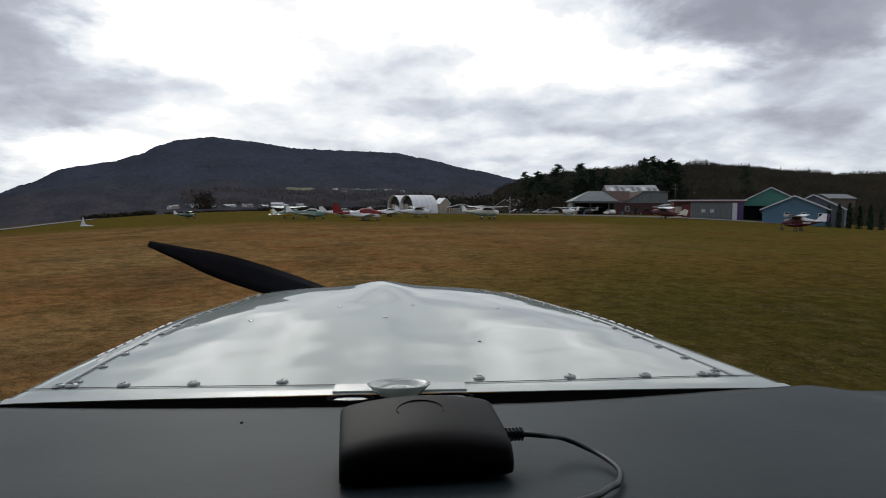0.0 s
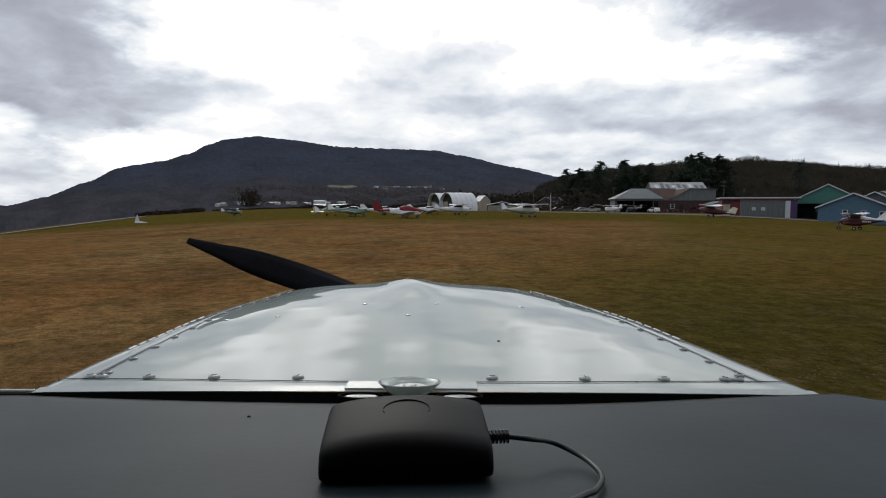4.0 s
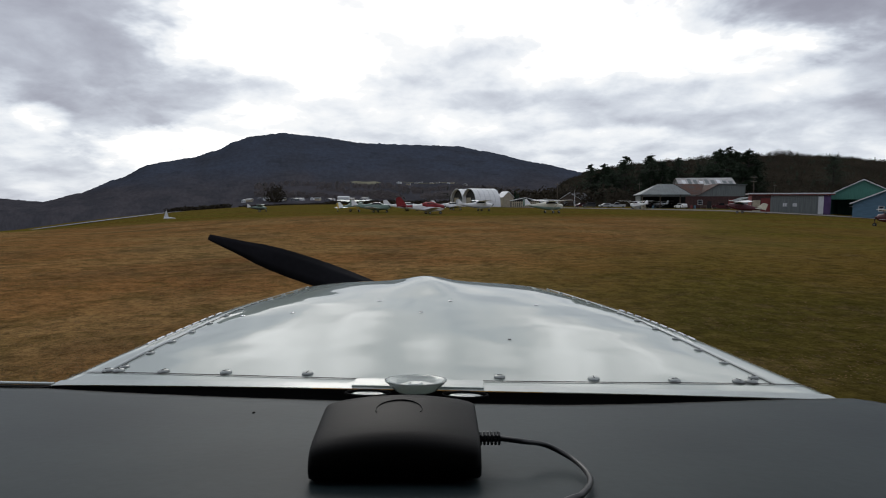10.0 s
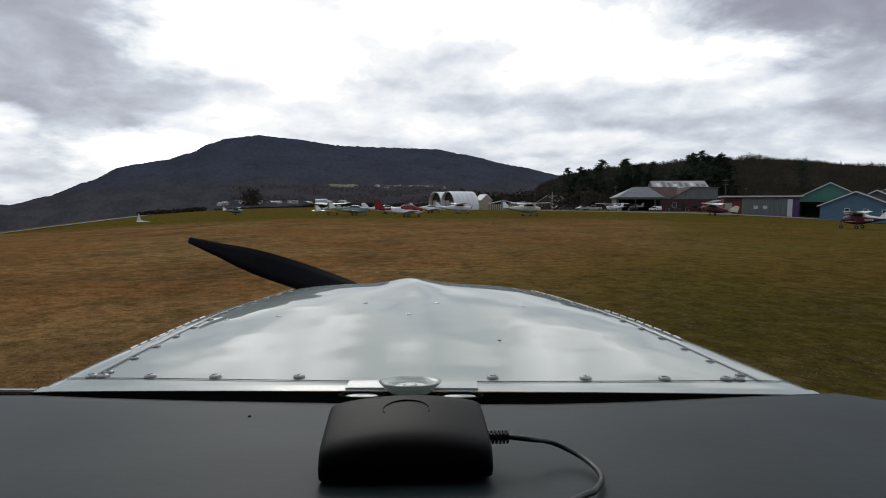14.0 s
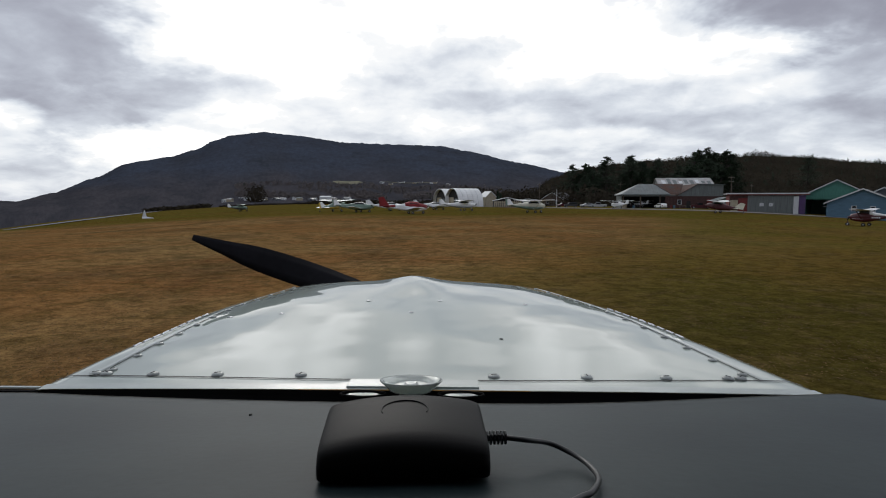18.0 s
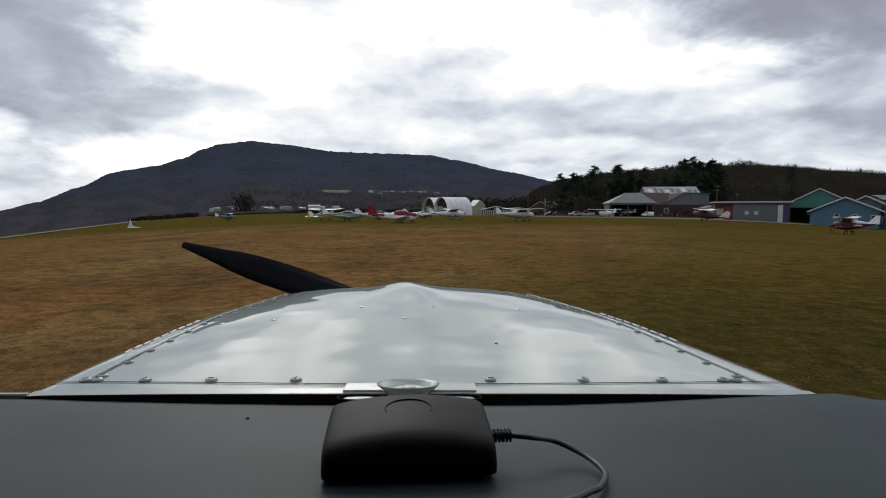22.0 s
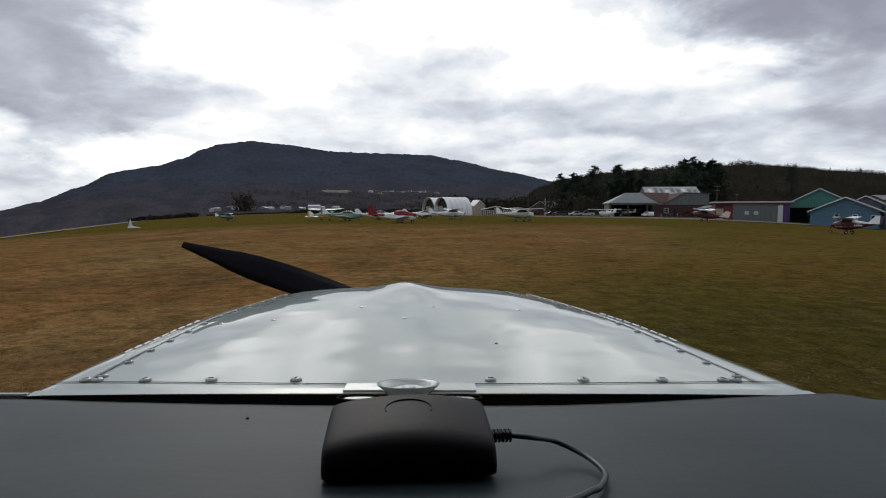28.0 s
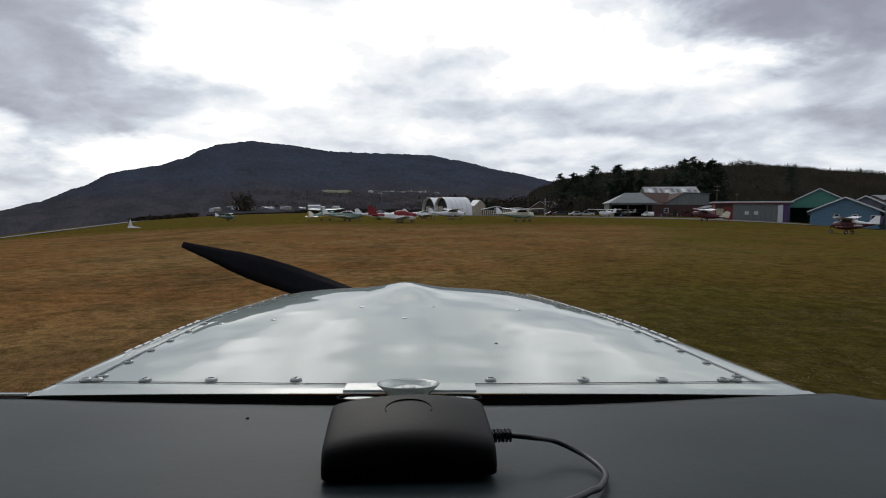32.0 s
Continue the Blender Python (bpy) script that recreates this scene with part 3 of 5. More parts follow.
def bare_tree(seed, h, bark=M["bark"], label="leafless grey-brown winter tree with a fine spread of twigs"):
    """A leafless tree: forked trunk, limbs and a haze of twigs."""
    rg = random.Random(seed)
    root = thing("bare_tree", Matrix(), label, "tree", "bare trees at the field edge")
    bm, verts, faces = bmesh.new(), [], []
    tr = tubed([(0, 0, -0.5), (0.1, 0.1, h * 0.25), (0, 0.2, h * 0.5)], [h * 0.022, h * 0.017, h * 0.012], 7)
    part("trunk", tr, bark, root)

    def grow(p, d, ln, r, depth):
        e = p + d * ln
        tube(bm, [tuple(p), tuple(e)], [r, r * 0.6], 4, False)
        if depth == 0:
            for _ in range(3):
                t = e + Vector((rg.gauss(0, 1), rg.gauss(0, 1), rg.gauss(0.5, 0.8))) * ln * 0.35
                k = len(verts)
                w = Vector((0.05, 0.05, 0))
                verts.extend([e - w, e + w, t])
                faces.append((k, k + 1, k + 2))
            return
        for _ in range(3):
            nd = (d + Vector((rg.gauss(0, 0.5), rg.gauss(0, 0.5), rg.gauss(0.15, 0.3)))).normalized()
            grow(e, nd, ln * rg.uniform(0.6, 0.85), r * 0.6, depth - 1)

    for _ in range(5):
        z = h * rg.uniform(0.2, 0.5)
        d = Vector((rg.gauss(0, 0.6), rg.gauss(0, 0.6), 1)).normalized()
        grow(Vector((0.05, 0.1, z)), d, h * 0.17, h * 0.010, 3)
    tagged(part("branchwork", bm, M["bark"], root), kind="stuff")
    tw = new("twigs", mesh_pydata("twigs", verts, faces, M["twigs"]))
    tw.parent = root
    tagged(tw, kind="stuff")
    return root


def build_woods():
    """Far woods on the hill, at the foot of the mountain and along its back."""
    rg = random.Random(11)
    for name, material, count, lab in (("bare_woods", M["twigs"], 7600, "dense leafless brown-grey woods on the hill"),
                                       ("conifer_woods", M["needles"], 1300, "dark green conifers scattered through the woods")):
        verts, faces = [], []
        for _ in range(count):
            a, s = 0.13 + 1.75 * rg.random() ** 1.4, rg.random() ** 0.8
            clump = noise.noise(Vector((a * 22, s * 3, 7.7))) + 0.6 * noise.noise(Vector((a * 75, s * 9, 1.3)))
            if clump < -0.12 and s > 0.88:
                continue
            if material is not M["needles"]:
                s *= 0.97
            x, y, z = hill_point(a, s)
            if y < 230 and a > 0.95:
                continue
            h = rg.uniform(2.6, 4.4) * (0.85 + 0.5 * clump * smooth01((s - 0.7) / 0.2)) * (1.25 - 0.3 * s) * (0.55 + 0.45 * smooth01((a - 0.12) / 0.2))
            if material is M["needles"]:
                h *= rg.uniform(0.8, 1.35)
                for k in range(6):
                    f = k / 6
                    leaf_quads(verts, faces, (x, y, z + h * (0.2 + 0.8 * f)), h * 0.22 * (1.1 - f), 8, rg, h * 0.10 * (1.15 - f), 0.5)
            else:
                for k in range(4):
                    leaf_quads(verts, faces, (x + rg.gauss(0, 1), y, z + h * (0.25 + 0.17 * k)), h * 0.40, 10, rg, h * 0.085, 0.9)
        skyline = 0 if material is M["needles"] else 2600
        for _ in range(skyline):
            a = 0.2 + 1.3 * rg.random() ** 1.3
            x, y, z = hill_point(a, rg.uniform(0.93, 1.0))
            h = rg.uniform(2.0, 3.6) * (1 + 0.4 * noise.noise(Vector((a * 30, 9.1, 0))))
            for k in range(4):
                leaf_quads(verts, faces, (x, y, z - 1.7 + h * (0.12 + 0.22 * k)), h * 0.42, 17 - 2 * k, rg, h * 0.08, 0.9)
        if material is M["needles"]:
            a = 0.26
            while a < 1.3:
                a += rg.uniform(0.002, 0.011)
                if noise.noise(Vector((a * 18, 4.4, 0))) < -0.25:
                    continue
                x, y, z = hill_point(a, rg.uniform(0.93, 1.0))
                h = rg.uniform(2.2, 5.6) * (1 + 0.4 * noise.noise(Vector((a * 40, 1.4, 0))))
                for k in range(9):
                    f = k / 9
                    leaf_quads(verts, faces, (x, y, z - 1.6 + h * (0.1 + 0.95 * f)), h * 0.32 * (1.08 - f), 15, rg, h * 0.085 * (1.15 - f), 0.5)
        tagged(new(name, mesh_pydata(name, verts, faces, material)), lab, "woods", kind="stuff")


build_woods()


def build_hedgerow():
    """Dark low brush and small trees along the far edge of the field."""
    rg = random.Random(5)
    verts, faces = [], []
    for i in range(420):
        a = -0.57 + 0.62 * i / 420
        d = 372 + rg.uniform(-10, 12)
        x = a * d
        h = 2.0 + 1.3 * noise.noise(Vector((a * 40, 0, 0))) + rg.uniform(-0.4, 0.8)
        if -0.45 < a < -0.43:
            continue
        low = smooth01((a + 0.46) / 0.03) * smooth01((-0.25 - a) / 0.03)
        h *= 1 - 0.62 * low
        for k in range(3):
            leaf_quads(verts, faces, (x, d, ground_z(x, d) + h * (0.25 + 0.25 * k)), 2.6 - 1.5 * low, 6, rg, 0.75 - 0.4 * low, 0.5)
    tagged(new("hedgerow", mesh_pydata("hedgerow", verts, faces, M["twigs"])), "low dark hedgerow along the far edge of the field", "hedgerow", kind="stuff")
    verts, faces = [], []
    for i in range(520):
        a = 0.02 + 0.30 * rg.random()
        d = rg.uniform(225, 380)
        x = a * d
        h = rg.uniform(4, 9)
        for k in range(4):
            leaf_quads(verts, faces, (x, d, ground_z(x, d) + h * (0.2 + 0.2 * k)), h * 0.4, 6, rg, h * 0.1, 0.7)
    tagged(new("field_edge_trees", mesh_pydata("field_edge_trees", verts, faces, M["twigs"])), "brown leafless trees behind the parked aircraft", "woods", kind="stuff")


build_hedgerow()


def build_valley_woods():
    """Bare trees and conifers over the lower slopes of the mountain, behind the far houses."""
    rg = random.Random(23)
    for name, material, count, lab in (("valley_woods", M["valley"], 2600, "brown leafless woods on the lower mountain slope"),
                                       ("valley_conifers", M["needles"], 160, "dark conifer stands at the foot of the mountain")):
        verts, faces = [], []
        for _ in range(count):
            a, d = rg.uniform(-0.40, 0.16), 690 + 520 * rg.random() ** 1.2
            stand = noise.noise(Vector((a * 14, d * 0.006, 2.2)))
            if stand < (-0.1 if material is M["valley"] else 0.2):
                continue
            x, y, z = mountain_point(a, (d - NEAR) / (FAR - NEAR))
            h = rg.uniform(3.5, 7) * (1 + 0.4 * stand)
            for k in range(4):
                f = k / 4
                wide = h * (0.6 if material is M["valley"] else 0.34 * (1.2 - f))
                leaf_quads(verts, faces, (x, y, z + h * (0.15 + 0.24 * k)), wide, 8, rg, h * 0.13, 0.7)
        tagged(new(name, mesh_pydata(name, verts, faces, material)), lab, "woods", kind="stuff")
    # the dark clump by the houses
    verts, faces = [], []
    for _ in range(26):
        a, d = rg.gauss(-0.362, 0.010), rg.uniform(560, 600)
        x, z = a * d, mountain_point(a, (d - NEAR) / (FAR - NEAR))[2]
        h = rg.uniform(9, 17)
        for k in range(5):
            leaf_quads(verts, faces, (x, d, z + h * (0.1 + 0.2 * k)), h * 0.36 * (1.15 - k * .12), 10, rg, h * 0.07, 0.9)
    tagged(new("far_grove", mesh_pydata("far_grove", verts, faces, M["twigs"])), "dark leafless grove beside the far houses", "woods", kind="stuff")


build_valley_woods()

PINES = [pine_tree(3, 24), pine_tree(8, 21), pine_tree(14, 26)]


def plant(ob, spots, first=True, broad=1.0):
    for i, (x, y, s, r) in enumerate(spots):
        m = pose(x, y, ground_at(x, y), 0, 0, r) @ Matrix.Diagonal((s * broad, s * broad, s, 1))
        if first and i == 0:
            ob.matrix_world = m
        else:
            c = copy_thing(ob, Matrix())
            c.matrix_world = m


def ground_at(x, y):
    """The height of field or hill at a place of the plan."""
    a = x / max(y, 1.0)
    z = ground_z(x, y)
    if y > 215 and a > 0.12:
        z = max(z, hill_point(a, (y - 215) / 265)[2])
    return z - 0.1


plant(PINES[0], [(72, 262, 0.82, 10), (113, 258, 0.93, 80), (150, 330, 0.75, 200), (95, 300, 0.7, 300)], True, 1.3)
plant(PINES[1], [(84, 264, 0.96, 40), (126, 258, 1.06, 150), (107, 292, 0.8, 10), (62, 290, 0.72, 77), (190, 300, 0.8, 12)], True, 1.4)
plant(PINES[2], [(119, 260, 0.80, 120), (77, 285, 0.62, 220), (125, 290, 0.76, 33), (140, 300, 0.72, 90), (111, 245, 0.74, 15)], True, 1.25)
RP = random.Random(17)
for i in range(34):
    a = RP.choice((RP.uniform(0.225, 0.37), RP.uniform(0.40, 0.50)))
    d = RP.uniform(238, 300)
    plant(PINES[i % 3], [(a * d, d, RP.uniform(0.42, 0.70), RP.uniform(0, 360))], False, 1.3)
BARES = [bare_tree(21, 13), bare_tree(22, 11)]
plant(BARES[0], [(-138, 378, 0.95, 30), (70, 205, 0.75, 0), (98, 205, 0.8, 50), (24, 230, 0.7, 20), (160, 150, 1.0, 77), (185, 128, 1.2, 33), (210, 110, 1.1, 200)])
plant(BARES[1], [(84, 208, 0.8, 0), (12, 235, 0.75, 90), (40, 222, 0.8, 130), (172, 140, 1.1, 10), (198, 120, 1.2, 70), (152, 118, 0.9, 140)])


BIRCH = bare_tree(31, 12, M["birch"], "leafless birch with a pale trunk beside the road")
plant(BIRCH, [(131, 84, 0.9, 0), (137, 80, 0.75, 70), (146, 84, 0.8, 150)])


def build_turf_blades():
    """Cropped tufts and dead stalks that break up the turf near the aircraft."""
    rg = random.Random(2)
    for name, material, count, green in (("dry_grass", M["tuft_brown"], 60000, False), ("olive_grass", M["tuft_green"], 50000, True)):
        verts, faces = [], []
        while len(faces) < count:
            y = 5 + 75 * rg.random() ** 1.7
            x = rg.uniform(-0.95, 0.95) * (y + 4)
            if x * x + y * y < 20 and y < 4:
                continue
            if green and rg.random() > 0.25 + smooth01((x + y * 0.5 - 12) / 30):
                continue
            if noise.noise(Vector((x * 0.35, y * 0.7, 3))) < -0.1:
                continue
            z = ground_z(x, y)
            ang, h, w = rg.uniform(0, 6.28), rg.uniform(0.003, 0.007), rg.uniform(0.003, 0.009)
            k = len(verts)
            u = Vector((math.cos(ang), math.sin(ang), 0)) * w
            lean = Vector((math.sin(ang), -math.cos(ang), 0)) * rg.uniform(0.012, 0.035) + Vector((0, 0, h))
            p = Vector((x, y, z + 0.004))
            verts += [p - u, p + u, p + u * 0.5 + lean, p - u * 0.6 + lean]
            faces.append((k, k + 1, k + 2, k + 3))
        tagged(new(name, mesh_pydata(name, verts, faces, material)), "short dry grass tufts on the field" if not green else "short olive green grass tufts on the field", "grass", kind="stuff")


build_turf_blades()


# ---- buildings ----
def window_part(parent, x, y, z, w, h, facing=-1, lit=M["glass"]):
    """A framed window on a wall that lies in the plane y and faces facing * y."""
    bm = bmesh.new()
    t = 0.09
    for lo, hi in (((-w / 2 - t, -h / 2 - t), (w / 2 + t, -h / 2)), ((-w / 2 - t, h / 2), (w / 2 + t, h / 2 + t)),
                   ((-w / 2 - t, -h / 2), (-w / 2, h / 2)), ((w / 2, -h / 2), (w / 2 + t, h / 2)), ((-w / 2, -0.03), (w / 2, 0.03))):
        box(bm, (x + lo[0], min(y, y + facing * 0.07), z + lo[1]), (x + hi[0], max(y, y + facing * 0.07), z + hi[1]))
    win = part("window", bm, M["trim"], parent, "white framed window")
    g = part("pane", boxed((x - w / 2, min(y, y + facing * 0.03), z - h / 2), (x + w / 2, max(y, y + facing * 0.03), z + h / 2)), lit, win)
    return win


def gable_house(name, label, m, w, l, eave, peak, wall, roof, over=0.45, windows=(), roof_t=0.14, back=True, group="", open_bay=None, category="house"):
    """A gabled building: the gable front lies at y = 0 facing -y, the ridge runs along +y."""
    root = thing(name, m, label, category, group)
    h = w / 2
    base = -1.2
    if open_bay:
        x0, x1, zt = open_bay
        front = bmesh.new()
        prism(front, [(-h, zt), (h, zt), (h, eave), (0, peak), (-h, eave)], 0, 0.25)
        if x0 > -h:
            prism(front, [(-h, base), (x0, base), (x0, zt), (-h, zt)], 0, 0.25)
        if x1 < h:
            prism(front, [(x1, base), (h, base), (h, zt), (x1, zt)], 0, 0.25)
        part("front_wall", front, wall, root)
        part("floor_slab", boxed((-h, 0.3, -0.05), (h, l - 0.3, 0.02)), M["concrete"], root)
    else:
        part("front_wall", prismed([(-h, base), (h, base), (h, eave), (0, peak), (-h, eave)], 0, 0.25), wall, root)
    part("back_wall", prismed([(-h, base), (h, base), (h, eave), (0, peak), (-h, eave)], l - 0.25, l), wall, root)
    for s in (-1, 1):
        part("side_wall", boxed((min(s * h, s * (h - 0.25)), 0.25, base), (max(s * h, s * (h - 0.25)), l - 0.25, eave)), wall, root)
        sl = (peak - eave) / h
        ex = h + over
        z_out = eave - sl * over
        part("roof_slope", prismed([(0, peak + 0.02), (s * ex, z_out + 0.02), (s * ex, z_out + 0.02 + roof_t), (0, peak + 0.02 + roof_t)], -over, l + over), roof, root)
        part("bargeboard", prismed([(0, peak - 0.05), (s * ex, z_out - 0.05), (s * ex, z_out + 0.18), (0, peak + 0.18)], -over - 0.08, -over - 0.005), M["trim"], root, "white painted bargeboard")
    for x, z, ww, hh in windows:
        window_part(root, x, 0, z, ww, hh)
    return root


def at(bearing, d, turn=0.0, dz=0.0):
    """A pose on the field at x / y = bearing and y = d."""
    x = bearing * d
    return pose(x, d, ground_z(x, d) + dz, 0, 0, turn)


# blue office, its grey annexe and the green hangar behind
blue = gable_house("blue_house", "blue clapboard airfield office with white gable trim", at(0.733, 100, -40), 10.6, 12, 2.9, 5.35, M["blue_siding"], M["roof_dark"],
                   windows=((-1.2, 1.9, 0.62, 0.8), (1.5, 1.8, 0.62, 0.8), (4.2, 1.5, 0.7, 1.1)))
gable_house("grey_annexe", "grey shingled annexe with white gable trim", at(0.770, 113, -42), 11, 12, 3.4, 6.4, M["grey_siding"], M["roof_dark"])
gable_house("green_hangar", "green sheet-metal hangar with a dark open bay", at(0.686, 126, -38), 12.2, 14, 4.7, 8.0, M["green_siding"], M["roof_rust"],
            open_bay=(-5.9, 1.5, 3.7), category="hangar")


def flat_hangar():
    """The long low hangar: red end with a white door, grey sheet metal, pale roof edge."""
    root = thing("low_hangar", at(0.562, 124, -22), "long low grey and red metal hangar with a pale flat roof", "hangar")
    root.scale = (0.87, 1, 1)
    part("red_wall", boxed((-8.4, 0, -1), (-4.2, 0.25, 3.75)), M["brick"], root, "dark red-brown board wall")
    part("red_door", boxed((-6.35, -0.07, -0.6), (-4.25, -0.004, 3.1)), M["red_wall"], root, "barn red sliding door")
    part("grey_wall", boxed((-4.196, 0.01, -1), (6.0, 0.25, 3.75)), M["grey_metal"], root, "grey corrugated wall")
    part("purple_panel", boxed((7.104, 0.0, -1), (8.6, 0.25, 3.75)), M["purple"], root, "dark purple door panel")
    part("white_door", boxed((6.004, -0.12, -0.6), (7.1, 0.2, 3.5)), M["trim"], root, "white sliding door edge")
    part("side_wall", boxed((-8.4, 0.254, -1), (-8.15, 10, 3.75)), M["red_wall"], root)
    part("side_wall", boxed((8.35, 0.254, -1), (8.6, 10, 3.75)), M["grey_metal"], root)
    part("back_wall", boxed((-8.15, 9.75, -1), (8.35, 10, 3.75)), M["grey_metal"], root)
    part("roof", prismed([(-9.1, 4.0), (9.3, 4.0), (9.3, 4.3), (-9.1, 4.3)], -0.5, 10.4), M["roof_patch"], root, "pale roof deck")
    part("roof_edge", boxed((-9.1, -0.56, 4.06), (9.3, -0.504, 4.3)), M["trim"], root, "pale metal roof edge")
    part("fascia", boxed((-9.1, -0.45, 3.78), (9.3, -0.3, 3.996)), M["red_wall"], root, "dark red fascia")
    part("door", boxed((-8.2, -0.06, -0.5), (-6.45, -0.004, 2.7)), M["tan"], root, "pale panelled door")
    for x in (-1.0, 1.1):
        window_part(root, x, 0.01, 1.7, 0.75, 0.55, lit=M["trim"])
    for i in range(26):
        x = -4.0 + i * 0.41
        part("rib", boxed((x, -0.03, -0.6), (x + 0.06, 0.006, 3.7)), M["grey_metal"], root)
    return root


flat_hangar()


def hip_hangar():
    """The open-fronted hangar with a hipped roof."""
    root = thing("hip_roof_hangar", at(0.353, 165, -8), "open-fronted hangar with a hipped grey sheet roof", "hangar")
    w, l, e, p = 7.6, 13.0, 4.1, 7.3
    bm = bmesh.new()
    pts = [(-w - .6, -.6, e), (5.9, -.6, e), (5.9, l + .6, e), (-w - .6, l + .6, e), (-2.2, l / 2, p), (2.4, l / 2, p)]
    v = [bm.verts.new(q) for q in pts] + [bm.verts.new((x, y, z - 0.25)) for x, y, z in pts[:4]]
    for f in ((0, 1, 5, 4), (1, 2, 5), (2, 3, 4, 5), (3, 0, 4), (0, 6, 7, 1), (1, 7, 8, 2), (2, 8, 9, 3), (3, 9, 6, 0), (6, 9, 8, 7)):
        bm.faces.new([v[i] for i in f])
    part("roof", bm, M["roof_grey"], root)
    bm = bmesh.new()
    a = [bm.verts.new(q) for q in ((5.95, -.5, e + .02), (8.5, -.4, e + .06), (11.0, l / 2, p - .15), (2.5, l / 2, p + .03))]
    b = [bm.verts.new((q.co.x, q.co.y, q.co.z + .12)) for q in a]
    bm.faces.new(a), bm.faces.new(b[::-1])
    for i in range(4):
        bm.faces.new((a[i], b[i], b[(i + 1) % 4], a[(i + 1) % 4]))
    part("rusted_slope", bm, M["roof_rust"], root, "rust-brown sheet roof slope")
    for i in range(7):
        x0, x1 = 6.2 + i * .35, 3.4 + i * 1.2
        part("roof_seam", tubed([(x0, -.45, e + .16), (x1, l / 2 - .05, p + .10 - .02 * i)], .04, 4), M["roof_rust"], root)
    # the bay's shade is put into this near-black wall
    part("back_wall", boxed((-w, l - .3, -1), (w, l, e - .3)), M["dark_inside"], root)
    for s in (-1, 1):
        part("side_wall", boxed((min(s * w, s * (w - .25)), 3.0, -1), (max(s * w, s * (w - .25)), l - .3, e - .3)), M["grey_metal"], root)
    for x in (-w + .1, -w * 0.33, w * 0.4, w - .1):
        part("post", boxed((x - .14, -.1, -1), (x + .14, .18, e - .26)), M["wood"], root)
    part("lintel", boxed((-w, -.08, e - .62), (w, .12, e - .262)), M["grey_metal"], root)
    for i in range(15):
        x = -w + 0.4 + i * 0.87
        f = max(0, min(1, 1 - max(0, -x - 2.2) / 6.0, 1 - max(0, x - 2.4) / 3.5))
        part("roof_seam", tubed([(x, -.55, e + .05), (x, -.55 + (l / 2 + .55) * f, e + .05 + (p - e) * f)], 0.05, 4), M["roof_grey"], root)
    return root


hip_hangar()


def brick_hangar():
    """The tall gabled shed beside it: sheet-metal gable over a brown brick wall, one rusted slope."""
    root = thing("brick_hangar", at(0.4365, 163, -8), "tall shed with a grey sheet-metal gable above a brown-red brick wall", "hangar")
    w, l = 7.4, 15.0
    part("brick_wall", boxed((-w - 1.2, 0, -1), (w, 0.3, 3.55)), M["brick"], root, "brown-red brick wall")
    part("metal_gable", prismed([(-5.2, 3.554), (w, 3.554), (w, 6.75), (0.3, 7.0)], -0.05, 0.28), M["grey_metal"], root, "grey sheet-metal gable")
    part("side_wall", boxed((w - .3, 0.304, -1), (w, l, 6.7)), M["grey_metal"], root)
    part("back_wall", boxed((-w - 1.2, l - .3, -1), (w - .3, l, 3.6)), M["brick"], root)
    part("rusted_slope", prismed([(0.3, 7.05), (-5.5, 3.6), (-5.5, 3.75), (0.3, 7.2)], -0.5, l + .3), M["roof_rust"], root, "rust-brown sheet roof slope")
    part("flat_roof", prismed([(0.304, 7.05), (w + .4, 6.78), (w + .4, 6.93), (0.304, 7.2)], -0.5, l + .3), M["roof_grey"], root)
    window_part(root, -4.6, 0, 1.8, 1.1, 1.2)
    # a closed dark panel paints the shade of a doorway
    part("door", boxed((-2.6, -0.08, -.6), (-1.5, -0.004, 2.1)), M["dark_inside"], root, "near-black panel painted as an open doorway")
    part("door", boxed((3.0, -0.08, -.6), (5.8, -0.004, 2.7)), M["red_wall"], root, "dark red double door")
    for i in range(25):
        x = -4.9 + i * 0.5
        top = 6.7 if x > .3 else 3.7 + (x + 5.2) * 0.58
        part("rib", boxed((x, -0.09, 3.6), (x + .07, -0.045, top)), M["grey_metal"], root)
    return root


brick_hangar()


